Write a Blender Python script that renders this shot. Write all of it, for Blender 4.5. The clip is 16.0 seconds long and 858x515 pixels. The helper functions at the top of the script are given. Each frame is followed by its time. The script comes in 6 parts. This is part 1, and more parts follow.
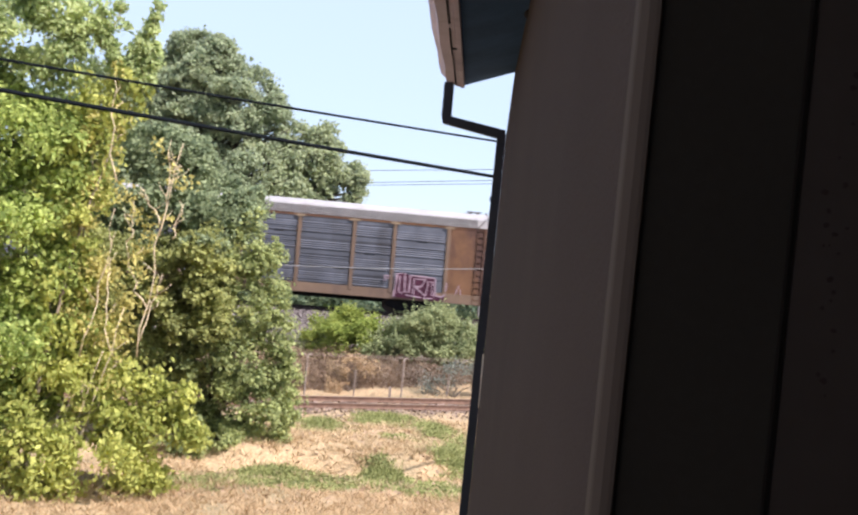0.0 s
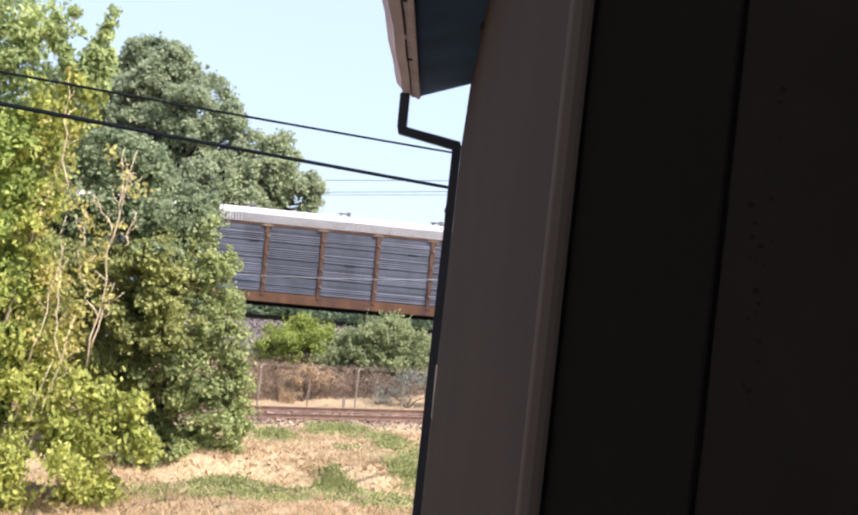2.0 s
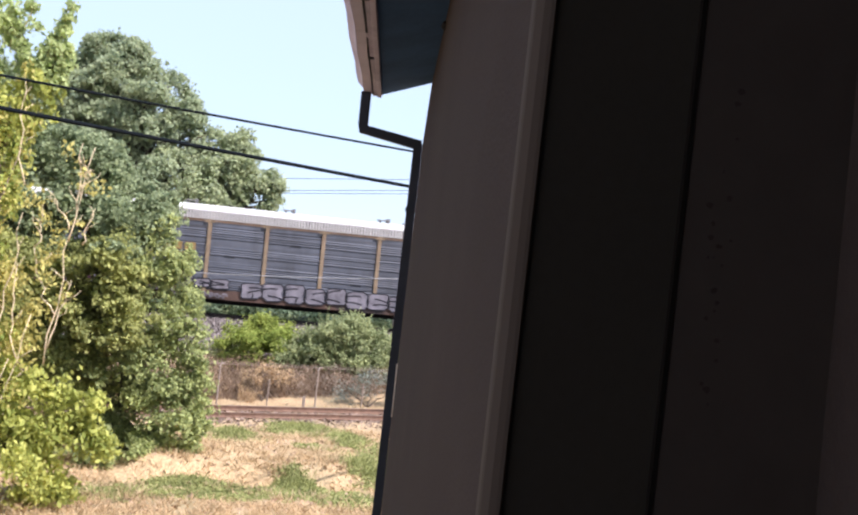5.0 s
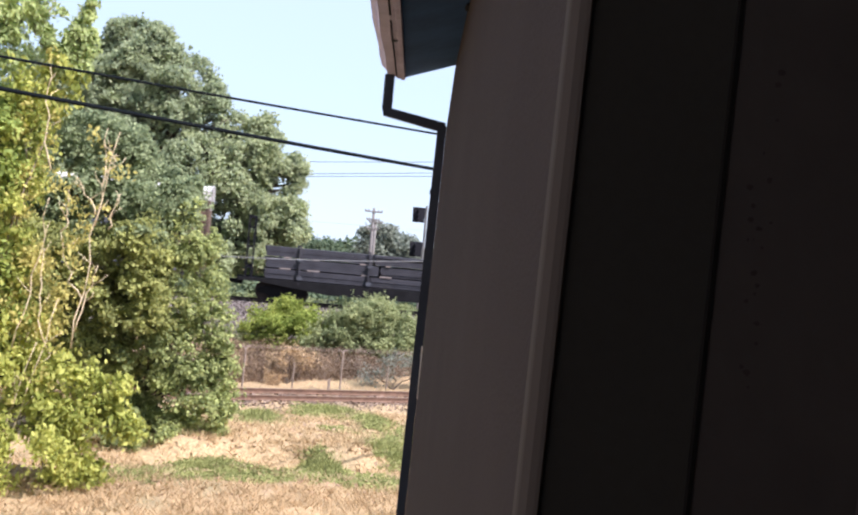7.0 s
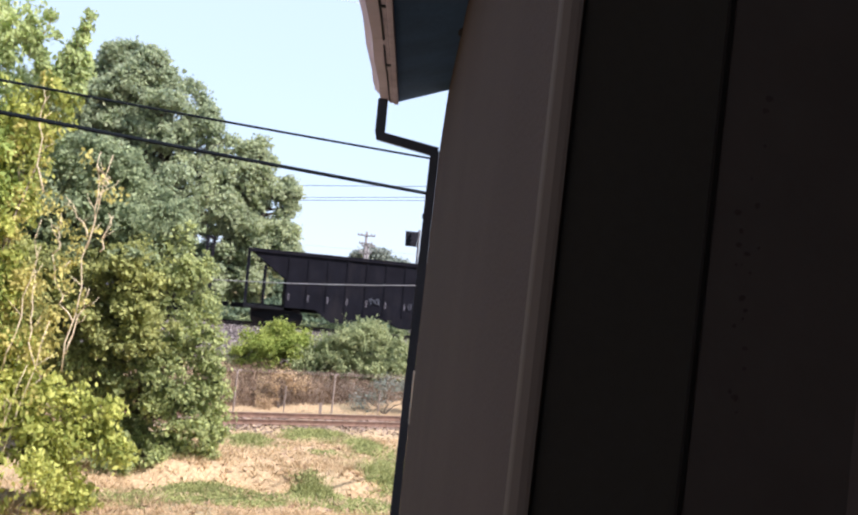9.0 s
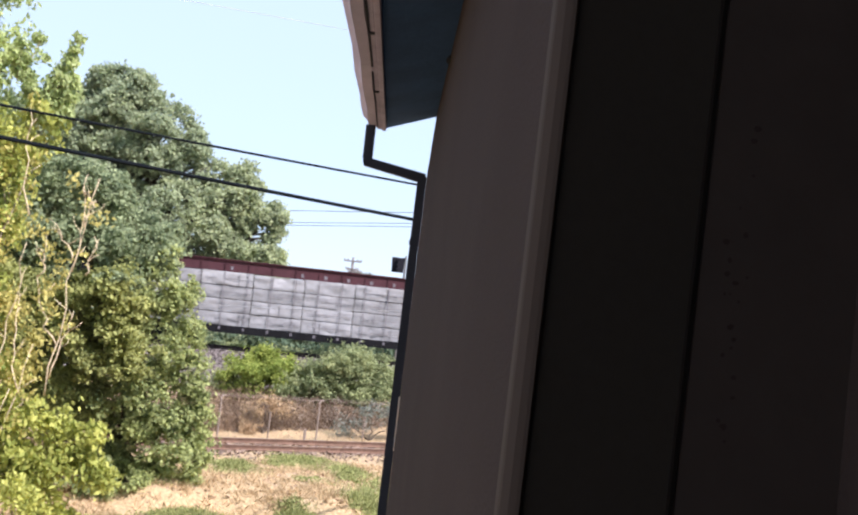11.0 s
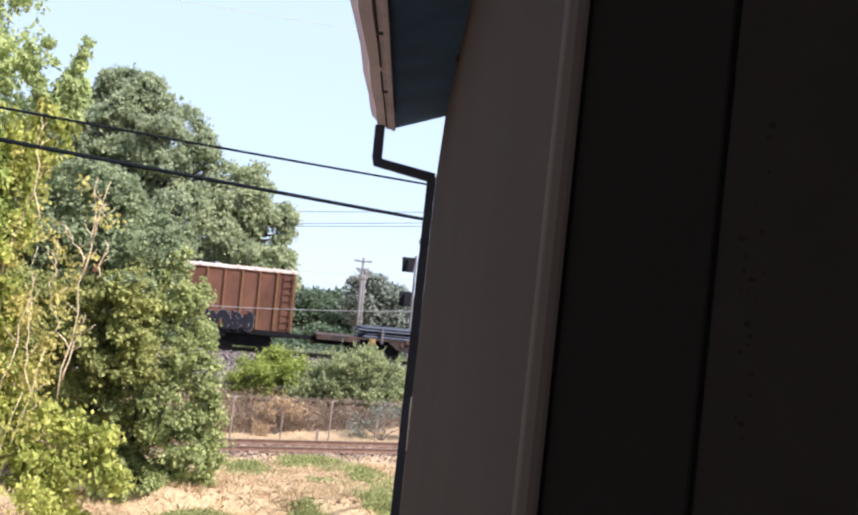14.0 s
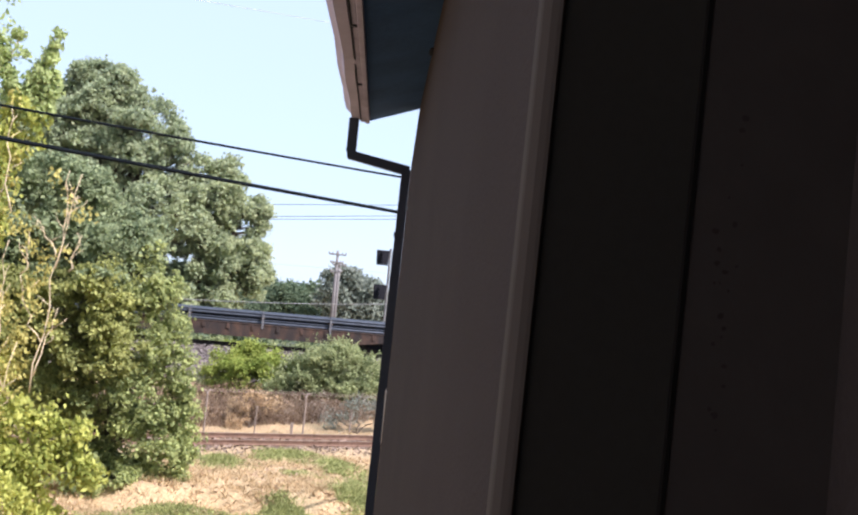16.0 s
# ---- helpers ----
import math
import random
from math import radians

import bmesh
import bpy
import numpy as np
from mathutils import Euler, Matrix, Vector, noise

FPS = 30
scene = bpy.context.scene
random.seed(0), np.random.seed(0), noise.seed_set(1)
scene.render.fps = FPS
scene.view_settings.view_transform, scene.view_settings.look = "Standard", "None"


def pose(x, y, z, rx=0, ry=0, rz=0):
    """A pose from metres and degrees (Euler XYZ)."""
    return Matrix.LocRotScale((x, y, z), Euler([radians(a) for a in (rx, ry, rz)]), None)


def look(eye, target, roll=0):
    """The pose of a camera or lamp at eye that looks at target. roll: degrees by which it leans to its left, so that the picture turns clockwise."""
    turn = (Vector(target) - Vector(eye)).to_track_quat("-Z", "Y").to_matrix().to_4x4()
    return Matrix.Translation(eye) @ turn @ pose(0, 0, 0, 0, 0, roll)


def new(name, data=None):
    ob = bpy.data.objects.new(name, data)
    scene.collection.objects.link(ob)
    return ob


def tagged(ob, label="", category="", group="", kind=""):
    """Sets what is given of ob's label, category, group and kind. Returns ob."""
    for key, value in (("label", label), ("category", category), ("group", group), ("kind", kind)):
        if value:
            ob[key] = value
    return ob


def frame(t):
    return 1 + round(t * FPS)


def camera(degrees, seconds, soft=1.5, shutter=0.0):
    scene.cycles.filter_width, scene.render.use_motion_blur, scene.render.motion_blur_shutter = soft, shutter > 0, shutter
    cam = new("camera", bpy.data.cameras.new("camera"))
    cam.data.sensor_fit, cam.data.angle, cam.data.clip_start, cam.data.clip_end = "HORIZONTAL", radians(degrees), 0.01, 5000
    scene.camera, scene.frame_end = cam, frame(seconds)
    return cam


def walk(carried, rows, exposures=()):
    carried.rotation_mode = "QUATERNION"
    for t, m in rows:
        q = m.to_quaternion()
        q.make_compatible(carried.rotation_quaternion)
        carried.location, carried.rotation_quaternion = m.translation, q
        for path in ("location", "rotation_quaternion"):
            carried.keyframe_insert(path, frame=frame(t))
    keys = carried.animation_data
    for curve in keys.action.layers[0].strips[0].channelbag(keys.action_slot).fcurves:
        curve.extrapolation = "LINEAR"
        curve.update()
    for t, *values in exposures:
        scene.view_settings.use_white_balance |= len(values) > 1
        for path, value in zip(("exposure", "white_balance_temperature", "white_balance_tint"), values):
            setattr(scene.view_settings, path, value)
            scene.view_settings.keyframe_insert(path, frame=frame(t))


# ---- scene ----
cam = camera(42.0, 16.0, soft=2.25, shutter=0.25)
# seconds, eye x, y, z, yaw, pitch, roll of the hand-held camera
ROWS = [
    (0.0, -0.0049, 0.0008, 5.393, -6.13, -0.29, 4.94),
    (0.5, 0.0019, -0.0002, 5.393, -8.37, -0.40, 4.92),
    (1.0, 0.0058, -0.0008, 5.393, -8.97, -0.01, 5.44),
    (1.5, 0.0032, -0.0004, 5.393, -8.24, 0.45, 5.34),
    (2.0, 0.0030, -0.0004, 5.393, -8.35, 0.46, 5.46),
    (2.5, 0.0029, -0.0004, 5.393, -9.27, -0.54, 5.74),
    (3.0, 0.0034, -0.0005, 5.393, -9.53, -0.92, 5.60),
    (3.5, 0.0035, -0.0005, 5.393, -9.65, -0.28, 5.61),
    (4.0, 0.0021, -0.0003, 5.393, -9.51, -0.12, 5.56),
    (4.5, 0.0028, -0.0004, 5.393, -10.10, 1.21, 5.56),
    (5.0, 0.0028, -0.0004, 5.393, -10.36, 0.60, 5.63),
    (5.2, 0.0028, -0.0004, 5.393, -9.67, 0.31, 5.64),
    (7.3, -0.0021, 0.0004, 5.393, -9.20, -0.41, 5.37),
    (7.5, -0.0021, 0.0004, 5.393, -9.26, 0.00, 5.59),
    (8.0, -0.0005, 0.0001, 5.393, -9.51, 0.50, 5.49),
    (8.5, 0.0003, 0.0000, 5.393, -9.51, 0.61, 5.35),
    (9.0, -0.0006, 0.0001, 5.393, -9.49, 0.86, 5.57),
    (9.2, -0.0006, 0.0001, 5.393, -9.29, 1.00, 5.49),
    (11.3, -0.0017, 0.0003, 5.393, -10.14, 2.31, 6.05),
    (11.5, -0.0017, 0.0003, 5.393, -10.33, 1.92, 5.84),
    (12.0, -0.0011, 0.0002, 5.393, -10.49, 1.39, 5.16),
    (12.5, -0.0018, 0.0003, 5.393, -10.55, 1.79, 5.14),
    (13.0, -0.0022, 0.0004, 5.393, -9.56, 2.21, 5.30),
    (13.5, -0.0021, 0.0004, 5.393, -9.93, 2.11, 5.42),
    (14.0, -0.0033, 0.0005, 5.393, -9.53, 2.19, 5.45),
    (14.5, -0.0024, 0.0004, 5.393, -10.49, 2.35, 5.38),
    (15.0, -0.0019, 0.0003, 5.393, -10.54, 2.35, 5.31),
    (15.5, -0.0028, 0.0005, 5.393, -11.11, 2.51, 5.37),
    (16.0, -0.0035, 0.0006, 5.393, -10.87, 1.95, 5.33),
]
walk(cam, [(t, pose(x, y, z, 90 + pitch, 0, yaw) @ pose(0, 0, 0, 0, 0, roll)) for t, x, y, z, yaw, pitch, roll in ROWS],
     [(0.0, 1.19, 6300, 21), (1.2, 1.27, 6240, 21), (16.0, 1.27, 6180, 21)])

# ---- light ----
SUN_TO = Vector((0.70, -0.56, 1.02)).normalized()
world = bpy.data.worlds.new("world")
scene.world = world
world.use_nodes = True
wn = world.node_tree.nodes
sky = wn.new("ShaderNodeTexSky")
sky.sky_type = "NISHITA"
sky.sun_disc = False
sky.sun_elevation = math.asin(SUN_TO.z)
sky.sun_rotation = math.atan2(SUN_TO.x, SUN_TO.y)
sky.dust_density = 0.25
sky.air_density = 0.85
sky.ozone_density = 1.0
wn["Background"].inputs["Strength"].default_value = 0.13
cool = wn.new("ShaderNodeVectorMath")
cool.operation = "MULTIPLY"
cool.inputs[1].default_value = (0.93, 0.97, 1.02)
world.node_tree.links.new(sky.outputs["Color"], cool.inputs[0])
# a hazy summer sky: the clear gradient washed with an even pale blue
haze = wn.new("ShaderNodeMix")
haze.data_type = "RGBA"
haze.inputs["Factor"].default_value = 0.88
haze.inputs["B"].default_value = (2.42, 3.07, 3.68, 1)
world.node_tree.links.new(cool.outputs[0], haze.inputs["A"])
world.node_tree.links.new(haze.outputs["Result"], wn["Background"].inputs["Color"])
sun_data = bpy.data.lights.new("sun", "SUN")
sun_data.energy = 4.3
sun_data.angle = radians(0.6)
sun_data.color = (1.0, 0.955, 0.92)
sun = new("sun", sun_data)
sun.matrix_world = look(SUN_TO * 80, (0, 0, 0))

rng = np.random.default_rng(7)


# ---- materials ----
def mat(name, color, rough=0.7, metal=0.0, vary=0.25, scale=3.0, bump=0.15, fine=40.0, rand=0.0, stain=None, stain_amount=0.0, gloss=0.4):
    """A plain surface with stains at one scale, grain at another and a little relief."""
    m = bpy.data.materials.new(name)
    m.use_nodes = True
    n, l = m.node_tree.nodes, m.node_tree.links
    b = n["Principled BSDF"]
    b.inputs["Roughness"].default_value = rough
    b.inputs["Metallic"].default_value = metal
    b.inputs["Specular IOR Level"].default_value = gloss
    co = n.new("ShaderNodeTexCoord")
    big = n.new("ShaderNodeTexNoise")
    big.inputs["Scale"].default_value = scale
    big.inputs["Detail"].default_value = 6
    small = n.new("ShaderNodeTexNoise")
    small.inputs["Scale"].default_value = fine
    small.inputs["Detail"].default_value = 3
    for t in (big, small):
        l.new(co.outputs["Object"], t.inputs["Vector"])
    add = n.new("ShaderNodeMath")
    add.operation = "MULTIPLY_ADD"
    add.inputs[1].default_value = 0.4
    l.new(small.outputs["Fac"], add.inputs[0])
    l.new(big.outputs["Fac"], add.inputs[2])
    ramp = n.new("ShaderNodeMapRange")
    ramp.inputs[1].default_value, ramp.inputs[2].default_value = 0.45, 0.95
    ramp.inputs[3].default_value, ramp.inputs[4].default_value = 1 - vary, 1 + vary
    l.new(add.outputs[0], ramp.inputs[0])
    fac = ramp.outputs[0]
    if rand:
        info = n.new("ShaderNodeObjectInfo")
        rr = n.new("ShaderNodeMapRange")
        rr.inputs[3].default_value, rr.inputs[4].default_value = 1 - rand, 1 + rand
        l.new(info.outputs["Random"], rr.inputs[0])
        mul = n.new("ShaderNodeMath")
        mul.operation = "MULTIPLY"
        l.new(fac, mul.inputs[0])
        l.new(rr.outputs[0], mul.inputs[1])
        fac = mul.outputs[0]
    mix = n.new("ShaderNodeVectorMath")
    mix.operation = "SCALE"
    mix.inputs[0].default_value = color
    l.new(fac, mix.inputs["Scale"])
    out = mix.outputs[0]
    if stain:
        st = n.new("ShaderNodeTexNoise")
        st.inputs["Scale"].default_value = scale * 0.7
        st.inputs["Detail"].default_value = 8
        st.inputs["Roughness"].default_value = 0.65
        mp = n.new("ShaderNodeMapping")
        mp.inputs["Scale"].default_value = (1, 1, 0.35)
        mp.inputs["Location"].default_value = (3.1, 7.7, 1.3)
        l.new(co.outputs["Object"], mp.inputs["Vector"])
        l.new(mp.outputs[0], st.inputs["Vector"])
        sr = n.new("ShaderNodeMapRange")
        sr.inputs[1].default_value, sr.inputs[2].default_value = 0.62 - 0.25 * stain_amount, 0.78 - 0.2 * stain_amount
        l.new(st.outputs["Fac"], sr.inputs[0])
        mc = n.new("ShaderNodeMix")
        mc.data_type = "RGBA"
        l.new(sr.outputs[0], mc.inputs["Factor"])
        l.new(out, mc.inputs["A"])
        mc.inputs["B"].default_value = (*stain, 1)
        out = mc.outputs["Result"]
    l.new(out, b.inputs["Base Color"])
    if bump:
        bp = n.new("ShaderNodeBump")
        bp.inputs["Strength"].default_value = bump
        bp.inputs["Distance"].default_value = 0.02
        l.new(small.outputs["Fac"], bp.inputs["Height"])
        l.new(bp.outputs[0], b.inputs["Normal"])
    return m


def leaf_mat(name, dark, light, glow=0.35, rough=0.75):
    """Leaves: each island takes its own tone between two, and lets some light through."""
    m = bpy.data.materials.new(name)
    m.use_nodes = True
    n, l = m.node_tree.nodes, m.node_tree.links
    b = n["Principled BSDF"]
    b.inputs["Roughness"].default_value = rough
    b.inputs["Specular IOR Level"].default_value = 0.12
    geo = n.new("ShaderNodeNewGeometry")
    co = n.new("ShaderNodeTexCoord")
    ns = n.new("ShaderNodeTexNoise")
    ns.inputs["Scale"].default_value = 0.9
    l.new(co.outputs["Object"], ns.inputs["Vector"])
    ad = n.new("ShaderNodeMath")
    ad.operation = "MULTIPLY_ADD"
    ad.inputs[1].default_value = 0.6
    l.new(geo.outputs["Random Per Island"], ad.inputs[0])
    l.new(ns.outputs["Fac"], ad.inputs[2])
    mr = n.new("ShaderNodeMapRange")
    mr.inputs[1].default_value, mr.inputs[2].default_value = 0.4, 1.15
    l.new(ad.outputs[0], mr.inputs[0])
    mc = n.new("ShaderNodeMix")
    mc.data_type = "RGBA"
    mc.inputs["A"].default_value = (*dark, 1)
    mc.inputs["B"].default_value = (*light, 1)
    l.new(mr.outputs[0], mc.inputs["Factor"])
    l.new(mc.outputs["Result"], b.inputs["Base Color"])
    tr = n.new("ShaderNodeBsdfTranslucent")
    l.new(mc.outputs["Result"], tr.inputs["Color"])
    mx = n.new("ShaderNodeMixShader")
    mx.inputs[0].default_value = glow
    l.new(b.outputs[0], mx.inputs[1])
    l.new(tr.outputs[0], mx.inputs[2])
    l.new(mx.outputs[0], n["Material Output"].inputs["Surface"])
    return m


def ground_mat():
    m = bpy.data.materials.new("field_soil")
    m.use_nodes = True
    n, l = m.node_tree.nodes, m.node_tree.links
    b = n["Principled BSDF"]
    b.inputs["Roughness"].default_value = 0.95
    co = n.new("ShaderNodeTexCoord")
    a = n.new("ShaderNodeTexNoise")
    a.inputs["Scale"].default_value = 0.35
    a.inputs["Detail"].default_value = 8
    a.inputs["Roughness"].default_value = 0.65
    f = n.new("ShaderNodeTexNoise")
    f.inputs["Scale"].default_value = 14
    f.inputs["Detail"].default_value = 6
    for t in (a, f):
        l.new(co.outputs["Object"], t.inputs["Vector"])
    r = n.new("ShaderNodeValToRGB")
    e = r.color_ramp.elements
    e[0].position, e[0].color = 0.30, (0.225, 0.196, 0.108, 1)
    e[1].position, e[1].color = 0.72, (0.475, 0.342, 0.19, 1)
    x = r.color_ramp.elements.new(0.46)
    x.color = (0.365, 0.262, 0.141, 1)
    l.new(a.outputs["Fac"], r.inputs[0])
    mr = n.new("ShaderNodeMapRange")
    mr.inputs[1].default_value, mr.inputs[2].default_value = 0.3, 0.7
    mr.inputs[3].default_value, mr.inputs[4].default_value = 0.65, 1.2
    l.new(f.outputs["Fac"], mr.inputs[0])
    s = n.new("ShaderNodeVectorMath")
    s.operation = "SCALE"
    l.new(r.outputs[0], s.inputs[0])
    l.new(mr.outputs[0], s.inputs["Scale"])
    l.new(s.outputs[0], b.inputs["Base Color"])
    bp = n.new("ShaderNodeBump")
    bp.inputs["Strength"].default_value = 0.6
    bp.inputs["Distance"].default_value = 0.06
    l.new(f.outputs["Fac"], bp.inputs["Height"])
    l.new(bp.outputs[0], b.inputs["Normal"])
    return m


M = {
    "soil": ground_mat(),
    "ballast": mat("ballast_stone", (0.1743, 0.1494, 0.1369), 0.95, vary=0.4, scale=6, fine=22, bump=0.8),
    "stone": mat("crushed_stone", (0.195, 0.166, 0.1535), 0.9, vary=0.3, scale=9, fine=50, gloss=0.2),
    "rail": mat("rusty_rail", (0.165, 0.10, 0.07), 0.8, 0.1, vary=0.35, scale=5, gloss=0.2),
    "rail_main": mat("dark_main_rail", (0.0498, 0.0332, 0.02905), 0.7, 0.2, vary=0.3, scale=5),
    "railtop": mat("worn_rail_head", (0.2241, 0.1743, 0.1494), 0.55, 0.4, vary=0.2),
    "tie": mat("weathered_tie", (0.166, 0.1162, 0.083), 0.9, vary=0.4, scale=8, rand=0.3),
    "wall": mat("dark_stucco", (0.0445, 0.034, 0.031), 0.95, vary=0.10, scale=1.4, bump=0.2, fine=120, stain=(0.040, 0.031, 0.029), stain_amount=0.4, gloss=0.05),
    "casing": mat("brown_casing", (0.066, 0.052, 0.044), 0.9, vary=0.06, scale=2.0, bump=0.02, fine=60, gloss=0.05),
    "casing2": mat("worn_brown_casing", (0.063, 0.051, 0.045), 0.9, vary=0.14, scale=3.0, bump=0.05, fine=60, stain=(0.052, 0.038, 0.034), stain_amount=0.4, gloss=0.05),
    "track": mat("dark_window_track", (0.043, 0.038, 0.032), 0.9, vary=0.12, scale=4, fine=300, bump=0.0, gloss=0.03),
    "groove_shade": mat("black_groove_shade", (0.013, 0.011, 0.010), 0.95, vary=0.1, gloss=0.0),
    "chip": mat("dark_chip", (0.044, 0.033, 0.030), 0.95, vary=0.2, gloss=0.02),
    "fascia": mat("faded_fascia_paint", (0.36, 0.315, 0.40), 0.8, vary=0.16, scale=4, stain=(0.25, 0.22, 0.27), stain_amount=0.4, gloss=0.1),
    "gutter": mat("faded_gutter_paint", (0.42, 0.37, 0.47), 0.7, vary=0.12, scale=3, stain=(0.30, 0.27, 0.33), stain_amount=0.3, gloss=0.2),
    "soffit": mat("blue_grey_soffit", (0.05, 0.10, 0.205), 0.9, vary=0.2, scale=3, gloss=0.05),
    "spout": mat("dark_downspout", (0.030, 0.031, 0.038), 0.7, vary=0.15, scale=5, gloss=0.15),
    "gap_light": mat("pale_gap_light", (0.62, 0.52, 0.42), 0.5, vary=0.1),
    "shingle": mat("grey_shingle", (0.16, 0.14, 0.13), 0.95, vary=0.35, scale=10, fine=80, bump=0.6),
    "bark": mat("grey_bark", (0.095, 0.072, 0.052), 0.95, vary=0.4, scale=4, bump=0.8, fine=25),
    "mid_bark": mat("brown_grey_bark", (0.23, 0.185, 0.13), 0.95, vary=0.4, scale=5, bump=0.6, fine=25),
    "pale_bark": mat("pale_stem_bark", (0.56, 0.455, 0.30), 0.9, vary=0.3, scale=6, bump=0.4),
    "leaf_bright": leaf_mat("yellow_green_leaf", (0.22, 0.26, 0.06), (0.62, 0.625, 0.18), 0.5),
    "leaf_green": leaf_mat("fresh_green_leaf", (0.17, 0.24, 0.065), (0.56, 0.64, 0.195), 0.54),
    "leaf_top": leaf_mat("cool_green_leaf", (0.27, 0.345, 0.145), (0.58, 0.65, 0.31), 0.57),
    "leaf_gold": leaf_mat("golden_leaf", (0.37, 0.335, 0.10), (0.66, 0.59, 0.215), 0.48),
    "leaf_mid": leaf_mat("mid_green_leaf", (0.165, 0.205, 0.095), (0.50, 0.545, 0.22), 0.5),
    "leaf_shade": leaf_mat("shaded_green_leaf", (0.14, 0.188, 0.108), (0.375, 0.43, 0.235), 0.5),
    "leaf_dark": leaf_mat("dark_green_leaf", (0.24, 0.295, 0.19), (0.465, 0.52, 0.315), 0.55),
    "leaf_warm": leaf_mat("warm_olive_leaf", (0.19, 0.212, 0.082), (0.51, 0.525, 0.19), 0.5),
    "leaf_sunlit": leaf_mat("sunlit_back_tree_leaf", (0.275, 0.325, 0.205), (0.51, 0.555, 0.32), 0.55),
    "dry_twig": leaf_mat("dry_grey_brown_twig", (0.20, 0.155, 0.12), (0.40, 0.325, 0.25), 0.2, 0.9),
    "leaf_far": leaf_mat("far_green_leaf", (0.07, 0.11, 0.07), (0.16, 0.205, 0.12), 0.4),
    "leaf_far2": leaf_mat("far_grey_leaf", (0.15, 0.18, 0.15), (0.27, 0.30, 0.24), 0.4),
    "leaf_lime": leaf_mat("lime_leaf", (0.17, 0.24, 0.05), (0.42, 0.46, 0.12), 0.45),
    "leaf_olive": leaf_mat("olive_leaf", (0.17, 0.215, 0.105), (0.41, 0.44, 0.215), 0.45),
    "straw": leaf_mat("dry_straw", (0.365, 0.262, 0.138), (0.56, 0.42, 0.246), 0.35, 0.8),
    "pale_straw": leaf_mat("bleached_straw", (0.43, 0.32, 0.182), (0.69, 0.535, 0.335), 0.4, 0.8),
    "straw_red": leaf_mat("reddish_dry_grass", (0.37, 0.26, 0.142), (0.53, 0.39, 0.23), 0.35, 0.8),
    "dirt_stone": leaf_mat("dull_pink_stone", (0.1079, 0.07885, 0.06225), (0.2988, 0.2241, 0.1743), 0.0, 0.9),
    "clod": leaf_mat("dry_clod", (0.1992, 0.1328, 0.083), (0.5146, 0.3735, 0.2573), 0.0, 0.9),
    "weed": leaf_mat("green_weed", (0.19, 0.21, 0.078), (0.38, 0.39, 0.152), 0.35, 0.7),
    "brush": leaf_mat("dry_brown_brush", (0.105, 0.068, 0.043), (0.30, 0.212, 0.138), 0.2, 0.9),
    "galv": mat("galvanised_fence_steel", (0.235, 0.185, 0.15), 0.75, 0.1, vary=0.25),
    "wood_pole": mat("weathered_pole_wood", (0.165, 0.155, 0.15), 0.9, vary=0.3, scale=5, gloss=0.1),
    "black": mat("flat_black_paint", (0.018, 0.018, 0.022), 0.85, vary=0.2, gloss=0.1),
    "cable": mat("black_cable", (0.0085, 0.0105, 0.012), 0.95, vary=0.15, gloss=0.0),
    "wire": mat("grey_wire", (0.34, 0.34, 0.34), 0.5, 0.5, vary=0.15),
    "grey_metal": mat("grey_signal_metal", (0.20, 0.195, 0.195), 0.5, 0.5, vary=0.2),
    # rolling stock
    "roof_white": mat("white_roof_steel", (0.49, 0.475, 0.455), 0.5, 0.1, vary=0.12, scale=1.2, stain=(0.3486, 0.3071, 0.2822), stain_amount=0.2),
    "roof_grey": mat("dirty_grey_roof_steel", (0.325, 0.312, 0.305), 0.6, 0.1, vary=0.15, scale=1.2, stain=(0.2324, 0.1992, 0.1909), stain_amount=0.3),
    "far_wire": mat("dark_grey_wire", (0.07, 0.075, 0.08), 0.8, vary=0.15, gloss=0.1),
    "roof_slot": mat("dark_slot_shade_and_seam", (0.07, 0.062, 0.06), 0.7, vary=0.2),
    "orange": mat("weathered_orange_paint", (0.125, 0.064, 0.033), 0.7, vary=0.28, scale=1.3, rand=0.14, stain=(0.066, 0.036, 0.028), stain_amount=0.7, gloss=0.2),
    "rust_red": mat("rusty_red_paint", (0.085, 0.038, 0.028), 0.75, vary=0.3, scale=1.3, stain=(0.05, 0.028, 0.024), stain_amount=0.6, gloss=0.2),
    "tan": mat("faded_tan_paint", (0.1245, 0.08134, 0.05229), 0.65, vary=0.2, scale=1.3, rand=0.08, stain=(0.083, 0.05478, 0.0415), stain_amount=0.5),
    "tan_post": mat("pale_tan_post", (0.185, 0.135, 0.085), 0.65, vary=0.25, scale=2.5, rand=0.12, stain=(0.12, 0.075, 0.05), stain_amount=0.5),
    "yellow": mat("yellow_paint", (0.20, 0.135, 0.05), 0.65, vary=0.4, scale=4, gloss=0.2),
    "panel": mat("galvanised_panel", (0.084, 0.09072, 0.1086), 0.5, 0.2, vary=0.25, scale=1.1, rand=0.10, stain=(0.056, 0.05824, 0.0672), stain_amount=0.5, gloss=0.3),
    "under": mat("black_underframe", (0.0095, 0.0095, 0.0105), 0.9, vary=0.3, gloss=0.1),
    "wheel": mat("wheel_steel", (0.035, 0.028, 0.026), 0.7, 0.3, vary=0.3, gloss=0.2),
